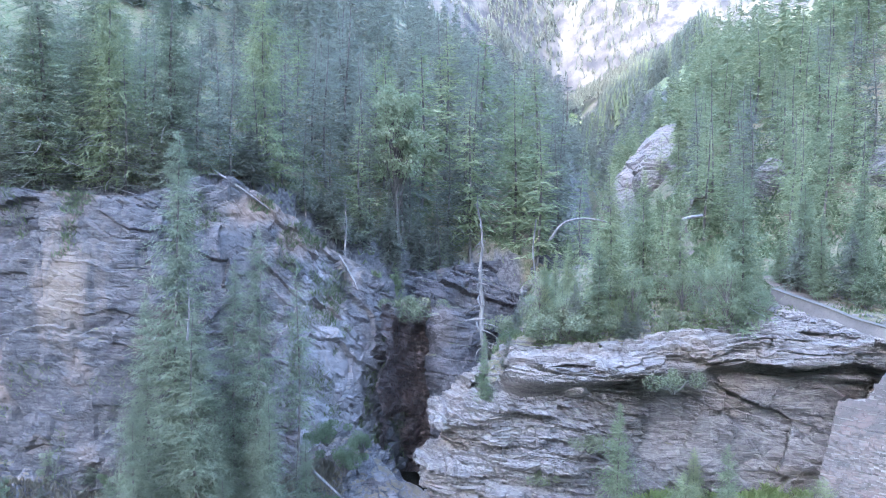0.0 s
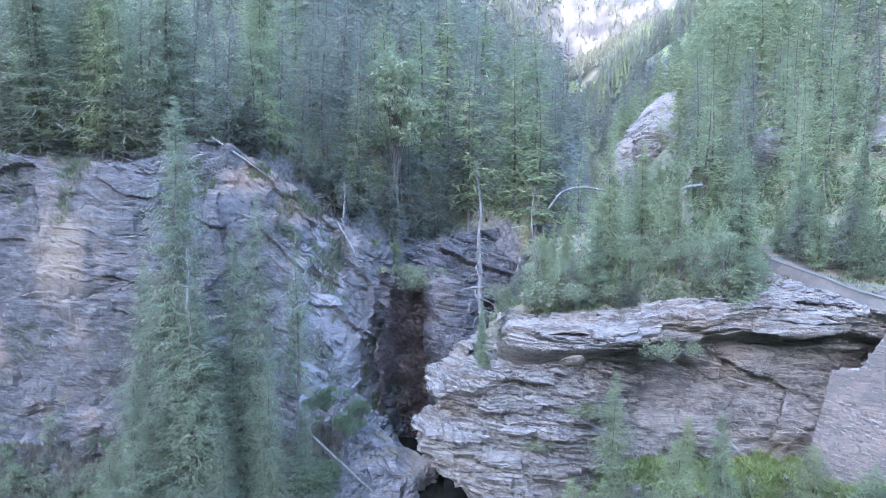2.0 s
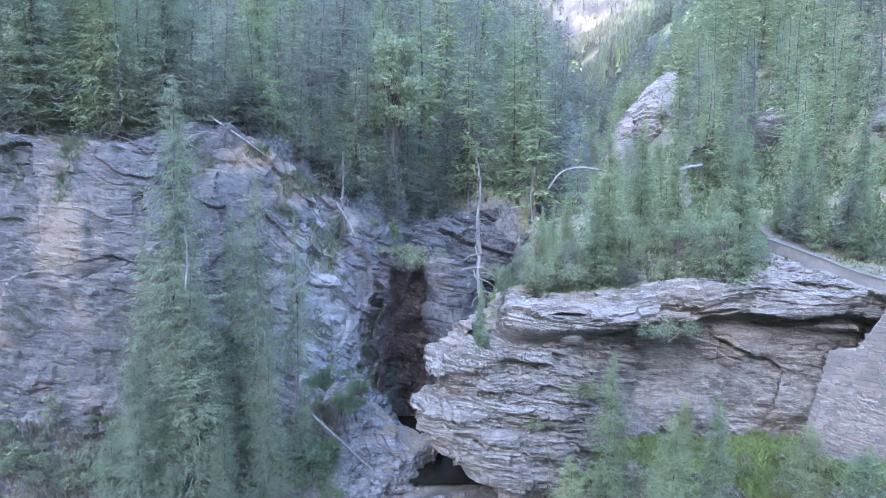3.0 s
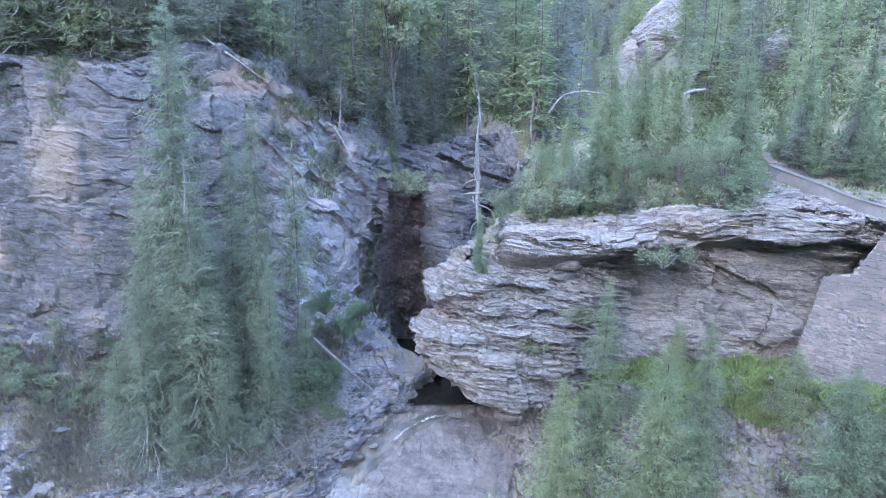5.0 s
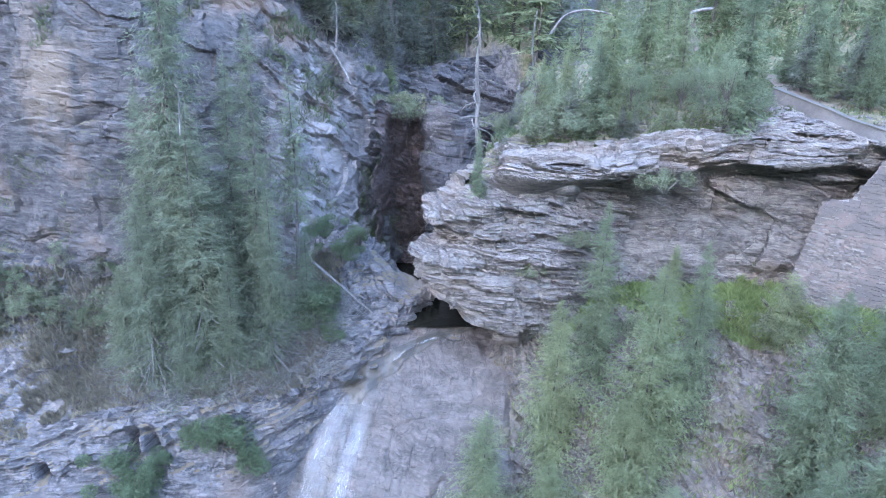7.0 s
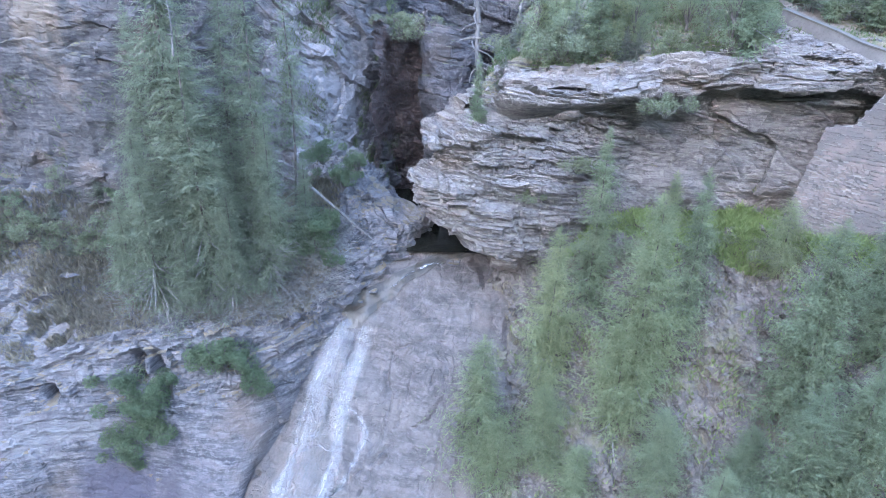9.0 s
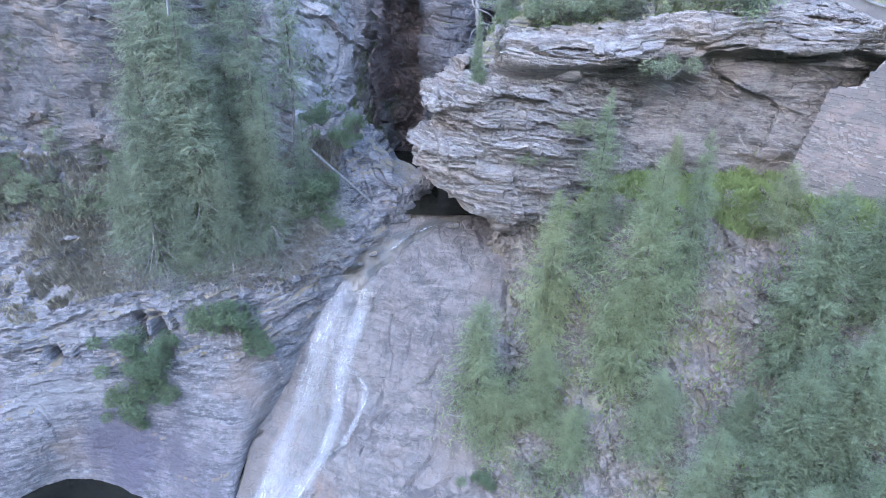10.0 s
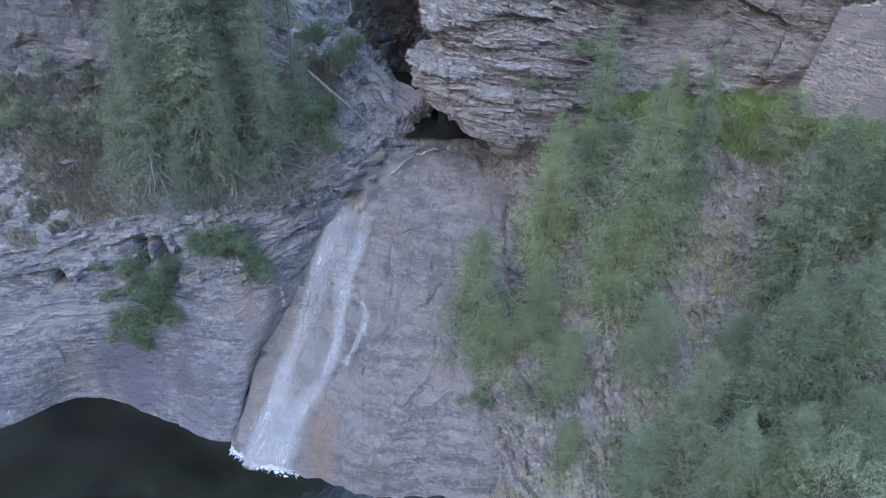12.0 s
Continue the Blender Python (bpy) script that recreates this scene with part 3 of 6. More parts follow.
crest = np.linspace(1, 0, outcrop.shape[0])[:, None] ** 6
outcrop[..., 2] += crest * (0.25 * fbm(p / 1.8, 4, 57) + bricks(p, 0.5, 1.6, 0.2, 58)).reshape(outcrop.shape[:2])
rock("outcrop", outcrop, ROCK_BED, "pale bedded rock outcrop with a jutting overhang", "outcrop")


def nose_shape(v):
    return np.interp(v, [0, 0.1, 0.16, 0.24, 0.36, 0.46, 0.56, 0.66, 0.8, 0.92, 1.0], [-0.7, 0.1, 0.45, 0.2, 0.1, 0.75, 0.55, 0.4, 0.15, -0.9, -2.2])


nose = face([(4.5, 49), (2.4, 45), (0.7, 41.5), (0.2, 39.6), (2.0, 38.2), (4.6, 37.6), (7.2, 37.9), (9.6, 38.8), (11.6, 40.5)],
            [26.4, 26.3, 25.0, 24.2, 25.2, 26.2, 26.3, 26.2, 26.2], [14, 15.0, 16.3, 17.0, 16.0, 15.3, 15.6, 16.4, 17.0],
            [0, 0, 0.2, 0.2, 0.4, 0.6, 0.4, 0, 0], [0.8, 1.1, 1.9, 2.3, 1.6, 0.9, 0.6, 0.3, 0.2], 290, 215, nose_shape)
p = nose.reshape(-1, 3)
d = 0.25 * fbm(p / 3.0, 4, 61) - 0.35 + strata(p, (0.12, 0.22, 1), 61, [(0.58, 3.0, 0.5), (0.22, 1.8, 0.3), (0.09, 1.0, 0.12)], (1, 0.3, 0))
d += bricks(p, 1.3, 2.4, 0.36, 62, (0.3, 0.2, 1), (1, 0.3, 0.2), 0.1) + bricks(p, 0.5, 1.1, 0.18, 63, (0.25, 0.2, 1), (1, 0.3, 0.2), 0.05)
ledge = smooth01((p[:, 0] - 2.6) / 1.6) * smooth01((40.5 - p[:, 1]) / 1.5)      # the brow runs on over the nose
d += ledge * (0.75 * smooth01((p[:, 2] - 25.35) / 0.25) - 0.75 * smooth01((25.5 - p[:, 2]) / 0.2) * smooth01((p[:, 2] - 21.5) / 3.2))
d -= carve(p, np.array([(3.0, 37.0, 24.6), (5.2, 36.9, 23.7), (7.4, 37.2, 22.5), (9.0, 38.0, 21.6)]), 0.5, 0.2)
nose = (p + normals(nose).reshape(-1, 3) * d[:, None]).reshape(nose.shape)
rock("outcrop_nose", nose, ROCK_BED, "pointed nose of thin pale rock beds over the stream", "outcrop")
shelf = loft([
    [(7.4, 62, 28.6), (10.5, 57, 30.4), (14, 52, 31.4), (19, 47, 30.6), (24, 42, 29.7), (34, 34, 28.7)],
    [(4.4, 46.5, 26.4), (7.3, 44, 28.2), (11, 43, 29.0), (15.5, 41.5, 29.3), (21, 38.9, 29.5), (30, 33.4, 28.5)],
    [(3.0, 42.4, 25.4), (5.4, 41.6, 26.4), (8.5, 40.4, 27.2), (12.6, 40.0, 27.8), (18, 39.0, 28.6), (26.5, 36.4, 28.2)],
    [(2.8, 41.4, 24.4), (5.2, 40.6, 25.7), (8.6, 39.4, 26.7), (12.6, 39.0, 27.2), (18, 38.0, 28.0), (26.5, 35.6, 28.2)],
], 360, 120)
shelf = roughen(shelf, 0.6, 67, [(0.8, 3.0, 0.5), (0.3, 1.5, 0.25)], (0.05, 0.25, 1), (1, 0.2, 0), 0.3, 3.0)
shelf_m = rock_material("shelf_rock", (0.165, 0.150, 0.142), (0.122, 0.112, 0.107), (0.062, 0.056, 0.056), (0.145, 0.115, 0.094), (4, -7, 0), 4.0,
                        (0.065, 0.072, 0.038), 0.45, 0.4)
rock("outcrop_top", shelf, shelf_m, "stony turf and bare beds on top of the outcrop", "outcrop")

# the slab that the fall runs down
slab = loft([
    [(-7, 42.5, 14.3), (-4.5, 43, 14.1), (-1.5, 43, 14.2), (1.5, 43, 14.6), (6.5, 43.5, 15.0)],
    [(-7, 39, 12.6), (-5, 39.6, 12.4), (-2.3, 40, 12.9), (0.8, 40.5, 14.0), (6, 41, 14.2)],
    [(-8, 37.4, 10.6), (-5.8, 37.8, 11.2), (-3.0, 37.6, 11.6), (0.2, 37.8, 12.9), (6, 38, 13.0)],
    [(-10.5, 33.8, 5.2), (-8, 33.6, 5.4), (-4.6, 33.2, 6.4), (-0.9, 32.8, 8.0), (5.6, 32.6, 8.8)],
    [(-12, 29.0, 0.6), (-10, 28.0, 0.6), (-6, 27.2, 1.4), (-2.0, 27.2, 2.6), (5.6, 28.0, 4.4)],
    [(-13, 26, -4), (-11, 25, -4), (-6.5, 24.2, -4), (-1.5, 22.5, -4), (6, 21.5, -4)],
], 210, 240)
p = slab.reshape(-1, 3)
ps = p + 0.8 * np.stack([fbm(p / 3.0, 3, 171 + i) for i in range(3)], -1)
rough = 0.25 + smooth01((p[:, 0] + 4.5 + 0.35 * (38 - p[:, 1])) / 5.0)
d = 0.32 * fbm(p / 3.5, 3, 71) + 0.09 * fbm(p * np.array([1.0, 0.3, 0.3]) / 0.7, 3, 70) + 0.05 * fbm(p / 0.7, 4, 74)
d += rough * (0.2 * np.abs(fbm(ps * np.array([1.3, 0.4, 0.4]) / 2.6, 3, 73)) + 0.07 * np.abs(fbm(ps * np.array([1.6, 0.4, 0.4]) / 0.9, 4, 79)))
CRACKS = [([(-5.9, 38.2, 11.7), (-7.4, 37.2, 10.4), (-8.6, 36.0, 8.4), (-9.2, 34.7, 6.5)], 0.5, 0.2),
          ([(-9.2, 34.7, 6.5), (-10.0, 34.3, 5.8), (-10.8, 33.2, 4.5), (-10.9, 32.7, 4.0), (-11.2, 31.4, 2.9), (-11.7, 29.9, 1.6), (-12.0, 28.9, 0.4)], 0.6, 0.18),
          ([(-10.3, 32.6, 4.0), (-11.1, 32.3, 3.6)], 0.4, 0.14),
          ([(-2.2, 36.2, 10.6), (-0.9, 36.3, 11.3), (0.9, 36.0, 11.4)], 0.16, 0.1),
          ([(-2.2, 32.0, 6.8), (-4.0, 31.4, 5.4), (-6.0, 30.8, 4.1)], 0.3, 0.12),
          ([(-6.0, 30.8, 4.1), (-4.0, 30.0, 4.5), (-3.6, 30.6, 5.1), (-3.3, 31.2, 5.7), (-2.4, 31.5, 6.4)], 0.22, 0.1),
          ([(-2.5, 33.3, 7.8), (-2.6, 35.1, 9.3), (-2.5, 36.1, 10.4)], 0.16, 0.12),
          ([(-1.1, 28.4, 4.0), (0.0, 29.3, 5.1), (0.6, 30.1, 5.9)], 0.22, 0.12),
          ([(0.2, 29.9, 5.7), (0.6, 31.4, 7.1), (0.9, 32.1, 7.8)], 0.2, 0.12),
          ([(-1.6, 32.4, 7.4), (-0.1, 32.6, 8.0), (0.8, 33.4, 9.0)], 0.18, 0.1),
          ([(-0.9, 34.9, 10.0), (-1.6, 33.8, 8.7), (-1.9, 32.6, 7.4)], 0.16, 0.1),
          ([(-3.3, 33.4, 7.4), (-3.2, 32.6, 6.7)], 0.35, 0.5)]
for line, deep, wide in CRACKS:
    d -= carve(p + 0.25 * np.stack([vnoise(p * 0.9, 1), vnoise(p * 0.9, 2), vnoise(p * 0.9, 3)], -1), np.array(line), deep, wide)
slab = (p + normals(slab).reshape(-1, 3) * d[:, None]).reshape(slab.shape)
rock("fall_slab", slab, ROCK_SLAB, "smooth water-worn pale slab beside the waterfall", "rock slab")

# the steep eastern slope below the grassy ledge
slope = loft([
    [(0.8, 43, 13.2), (6, 41, 15.6), (11, 41, 18.0), (16, 41, 18.6), (20, 39, 19.6), (26, 34, 20.3), (42, 26, 21)],
    [(1.2, 39.8, 12.2), (6.5, 38.2, 14.8), (11, 37.2, 17.4), (16, 36.2, 17.7), (20, 34.8, 18.6), (25, 30.8, 19.4), (41, 22, 20)],
    [(1.0, 35.5, 8.8), (6.2, 34.4, 12.2), (10.5, 33.2, 13.8), (15.5, 32, 14.0), (19.5, 30.6, 14.6), (24, 27, 15.5), (39, 18, 16)],
    [(0.8, 30, 3.8), (5.8, 29.4, 7.2), (10, 28.2, 8.4), (15, 27, 9.2), (19, 25.6, 9.9), (23.5, 22.5, 11), (37, 14, 12)],
    [(0.8, 24.5, -4.5), (5.6, 23.8, 1.6), (9.6, 22.6, 2.8), (14, 21.3, 4.2), (18, 19.8, 6), (22.5, 17, 7.5), (35, 8, 9)],
    [(2.0, 18, -7), (6, 16, -3), (10, 14, -2), (14, 12, 0), (18, 10, 2), (22, 8, 3), (34, 0, 5)],
], 300, 260)
slope = roughen(slope, 0.55, 83, [(1.4, 2.4, 0.6), (0.5, 1.2, 0.25)], (0.15, -0.4, 1), (1, 0, 0.1), 0.5, 3.0)
p = slope.reshape(-1, 3)
d = bricks(p, 0.9, 1.7, 0.32, 84, (0.3, -0.3, 1), (1, 0.2, -0.2), 0.06) + bricks(p, 0.35, 0.8, 0.14, 85, (0.3, -0.3, 1), (1, 0.2, -0.2), 0.03) + 0.12 * fbm(p / 0.5, 3, 86)
slope = (p + normals(slope).reshape(-1, 3) * d[:, None]).reshape(slope.shape)
rock("slope_east", slope, SOIL, "steep slope of scree, thin soil and rough grass", "slope")

# ---- water ----
water_m, nt, b = material("dark_water", 0.06, 0.5)
co = place_of(nt)
nt.links.new(mix(nt, ramp(nt, noise_node(nt, co, 0.25, 3), 0.35, 0.7), (0.0038, 0.004, 0.003), (0.0085, 0.009, 0.0056)), b.inputs["Base Color"])
bump(nt, b, maths(nt, "ADD", noise_node(nt, co, 1.6, 4, 0.6, distortion=0.6), maths(nt, "MULTIPLY", noise_node(nt, co, 7, 3), 0.3)), 0.25, 0.12)


def pond(name, x0, x1, y0, y1, z, n, label):
    x, y = np.meshgrid(np.linspace(x0, x1, n), np.linspace(y0, y1, n))
    p = np.stack([x, y, 0 * x], -1).reshape(-1, 3)
    zz = z + 0.02 * fbm(p / 0.9, 3, 3).reshape(x.shape)
    return tagged(new(name, grid_mesh(name, np.stack([x, y, zz], -1), water_m, True, True)), label, "water", kind="structure")


pond("pool", -60, 14, -20, 34, 0.0, 160, "still dark green pool at the foot of the waterfall")
pond("upper_pool", -4.5, 5.5, 42.2, 54, 14.55, 60, "small dark pool under the overhanging rock")


# ---- trees ----
def part(name, me, parent, label=""):
    ob = new(name, me)
    ob.parent = parent
    return tagged(ob, label)


def conifer_tris(rng, h, r, whorls, per, seg, droop, start, width, hang, lift, thin, skew=0.0, taper=0.8, sub=1, slim=1.0):
    """Triangles of needle sprays on drooping branches in whorls. thin: the share of branches that are missing."""
    f = np.repeat(np.linspace(0, 1, whorls), per) + rng.normal(0, 0.35 / whorls, whorls * per)
    f = np.clip(f, 0, 1)
    keep = rng.random(len(f)) > thin
    f = f[keep]
    n = len(f)
    az = rng.uniform(0, 2 * np.pi, n)
    z0 = h * (start + (0.985 - start) * f)
    shape = (1 - f) ** taper * (0.72 + 0.28 * np.minimum(1, f / 0.12))
    lob = 1 + 0.25 * np.sin(az * 2 + f * 9 + skew) + rng.normal(0, 0.16, n)
    ln = np.maximum(0.12, r * shape * np.clip(lob, 0.4, 1.5))
    dr = droop * rng.uniform(0.6, 1.4, n) * (1.15 - 0.9 * f) - lift * f
    s = np.linspace(0.1, 1, seg)
    out = np.stack([np.cos(az), np.sin(az), 0 * az], -1)
    side = np.stack([-np.sin(az), np.cos(az), 0 * az], -1)

    bow = 0.12 * ln * rng.normal(0, 1, n)

    def at(t):
        t = np.maximum(t, 0.01)[None, :, None]
        zz = -dr[:, None, None] * ln[:, None, None] * (t ** 1.2) + 0.22 * ln[:, None, None] * t ** 3
        p = out[:, None] * ln[:, None, None] * t + np.array([0, 0, 1.0]) * (zz + z0[:, None, None])
        return p + side[:, None] * bow[:, None, None] * t ** 2

    ds = s[1] - s[0]
    b0 = at(s + rng.uniform(-0.3, 0.3, 1) * ds)
    fwd = at(s + 0.6 * ds) - at(s - 0.4 * ds)
    fwd /= np.linalg.norm(fwd, axis=2, keepdims=True) + 1e-9
    w = width * ln[:, None] ** 0.7 * (1.1 - 0.7 * s[None]) * rng.uniform(0.55, 1.35, (n, seg))
    up = np.array([0, 0, 1.0])
    tris = []
    # each place on a branch bears two side twigs and one that hangs, all of small slivers
    for sgn, ahead, fall in ((-1, 0.6, 0.5), (1, 0.6, 0.5), (0.2, 0.6, 1.1)):
        way = sgn * side[:, None] + ahead * fwd - up * (hang * fall * rng.uniform(0.3, 1.2, (n, seg)))[..., None] + rng.normal(0, 0.42, (n, seg, 3))
        way = way * w[..., None]
        for k in range(sub):
            c0 = b0 + way * (k / sub)
            c1 = c0 + way * (1.15 / sub) + rng.normal(0, 0.12, (n, seg, 3)) * w[..., None]
            across = np.cross(way, rng.normal(0, 1, (n, seg, 3)))
            across *= (slim * 0.2 * w)[..., None] / (np.linalg.norm(across, axis=2, keepdims=True) + 1e-9) * (1.15 - 0.5 * k / sub)
            tris.append(np.stack([c0 + across, c0 - across, c1], 2))
    t = np.concatenate([x.reshape(-1, 3, 3) for x in tris])
    top = np.array([[[0.05, 0, h * 0.96], [-0.05, 0, h * 0.96], [0, 0, h * 1.01]]])
    return np.concatenate([t, top])


def trunk_lines(rng, h, r, lean=0.0, n=8):
    t = np.linspace(0, 1, n)
    line = np.stack([lean * h * t ** 1.5 + 0.01 * h * np.sin(t * 5 + rng.rand() * 6), 0.008 * h * np.sin(t * 4), h * t - 0.5], -1)
    return line, r * (1 - t) ** 0.8 + 0.012


def twigs(rng, line, rad, n, lo, hi, length, drop, wig=0.2):
    """Bare side branches off a trunk line."""
    ls, rs = [], []
    h = len(line)
    for _ in range(n):
        t = rng.uniform(lo, hi)
        i = t * (h - 1)
        k = min(int(i), h - 2)
        p = line[k] + (line[k + 1] - line[k]) * (i - k)
        a = rng.uniform(0, 2 * np.pi)
        ln = length * rng.uniform(0.25, 1.15) * (1.15 - t)
        drop_ = drop + rng.normal(0, 0.35)
        s = np.linspace(0, 1, 5)
        o = np.array([math.cos(a), math.sin(a), 0])
        q = p + s[:, None] * ln * o + np.stack([wig * ln * np.sin(s * 3 + a) * 0.3, wig * ln * np.sin(s * 4 + 2 * a) * 0.3, -drop_ * ln * s ** 1.5 + 0.15 * ln * s ** 3], -1)
        ls.append(q)
        rs.append((0.035 * ln ** 0.5) * (1 - 0.8 * s) + 0.006)
    return ls, rs


def conifer(kind, seed, h, r, detail, mat, label, droop=0.45, start=0.12, hang=0.5, lift=0.35, thin=0.1, width=0.34, dead=0, taper=0.8, sub=1, slim=1.0):
    """A conifer of height h at the origin: trunk, crown, bare lower branches."""
    rng = np.random.RandomState(seed)
    whorls, per, seg = detail
    tree = tagged(new(kind), label, kind)
    line, rad = trunk_lines(rng, h, 0.005 * h + 0.02)
    v, f = tubes([line], [rad], 8)
    part("trunk", from_arrays("trunk", v, f, BARK, True), tree)
    part("crown", soup("crown", conifer_tris(rng, h, r, whorls, per, seg, droop, start, width, hang, lift, thin, seed, taper, sub, slim), mat), tree)
    if dead:
        ls, rs = twigs(rng, line, rad, dead, 0.03, 0.32, r * 0.8, 0.35)
        v, f = tubes(ls, rs, 3)
        tagged(part("dead_wood", from_arrays("dead_wood", v, f, DRYWOOD, True), tree, "dry grey lower branches"), kind="stuff")
    return tree


def leaf_blob(rng, centres, radii, n, size):
    """Small leaves scattered through a few uneven clumps."""
    k = rng.randint(0, len(centres), n)
    d = rng.normal(0, 1, (n, 3))
    d /= np.linalg.norm(d, axis=1, keepdims=True)
    rr = radii[k] * rng.uniform(0.35, 1.0, n) ** 0.5
    c = centres[k] + d * rr[:, None] * np.array([1, 1, 0.8])
    a = rng.normal(0, 1, (n, 3))
    a /= np.linalg.norm(a, axis=1, keepdims=True)
    b2 = np.cross(a, rng.normal(0, 1, (n, 3)))
    b2 /= np.linalg.norm(b2, axis=1, keepdims=True)
    s = size * rng.uniform(0.5, 1.4, (n, 1))
    return np.stack([c - a * s * 0.5 - b2 * s * 0.35, c - a * s * 0.4 + b2 * s * 0.4, c + a * s * 0.8], 1)


def broadleaf(kind, seed, h, r, clumps, leaves, size, mat, bark, label, low=0.3, droop=0.0, puff=1.0):
    rng = np.random.RandomState(seed)
    tree = tagged(new(kind), label, kind)
    line, rad = trunk_lines(rng, h * 0.9, 0.012 * h + 0.02, rng.uniform(-0.05, 0.05))
    ls, rs = [], []
    t = rng.uniform(low, 1.0, clumps)
    a = rng.uniform(0, 2 * np.pi, clumps)
    reach = r * np.sqrt(np.sin(np.clip((t - low) / (1 - low), 0.05, 0.97) * np.pi) + 0.15) * rng.uniform(0.3, 0.9, clumps)
    cen = np.stack([np.cos(a) * reach, np.sin(a) * reach, h * t - droop * reach], -1)
    for c in cen:
        base = line[int(np.clip((c[2] / h - 0.18) * 7, 0, 6))]
        s = np.linspace(0, 1, 4)[:, None]
        ls.append(base + (c - base) * s + np.array([0, 0, 0.12 * h]) * (s * (1 - s)))
        rs.append((0.02 + 0.006 * h * 0.4) * (1 - 0.8 * s[:, 0]))
    v, f = tubes([line], [rad], 8)
    trunk = part("trunk", from_arrays("trunk", v, f, bark, True), tree)
    for q, r2 in zip(ls, rs):
        v, f = tubes([q], [r2], 5)
        part("limb", from_arrays("limb", v, f, bark, True), trunk)
    part("crown", soup("crown", leaf_blob(rng, cen, puff * r * rng.uniform(0.22, 0.45, clumps), leaves, size), mat), tree)
    return tree


def bush(kind, seed, w, h, leaves, size, mat, label):
    rng = np.random.RandomState(seed)
    tree = tagged(new(kind), label, kind)
    n = 16
    a, q = rng.uniform(0, 6.28, n), rng.uniform(0, 1.0, n) * w
    cen = np.stack([np.cos(a) * q, np.sin(a) * q, h * rng.uniform(0.25, 0.8, n)], -1)
    ls = [np.array([[0, 0, -0.3], 0.5 * c + [0, 0, 0.1], c]) for c in cen]
    v, f = tubes(ls, [np.array([0.04, 0.025, 0.008])] * n, 4)
    part("woody_base", from_arrays("woody_base", v, f, BARK, True), tree)
    part("foliage", soup("foliage", leaf_blob(rng, cen, w * rng.uniform(0.12, 0.42, n), leaves, size), mat), tree)
    return tree


def at(x, y, z, turn=0.0, size=1.0, tilt=0.0):
    return Matrix.Translation((x, y, z)) @ pose(0, 0, 0, tilt, 0, turn) @ Matrix.Diagonal((size, size, size, 1))


class Stand:
    """Kinds of tree, built once at height 1-to-1; the first use places the original, further ones copies."""

    def __init__(self, makers):
        self.makers, self.made, self.used = makers, {}, set()

    def plant(self, k, height, x, y, z, turn=0.0, label="", group="", wide=1.0):
        make, h0 = self.makers[k]
        m = Matrix.Translation((x, y, z)) @ pose(0, 0, 0, 0, 0, turn) @ Matrix.Diagonal((wide * height / h0, wide * height / h0, height / h0, 1))
        if k not in self.made:
            self.made[k] = make()
            self.made[k].matrix_basis = m
            ob = self.made[k]
        else:
            src = self.made[k]
            keep = src.matrix_basis.copy()
            src.matrix_basis = Matrix.Identity(4)
            ob = copy_thing(src, m)
            src.matrix_basis = keep
        return tagged(ob, label, "", group)


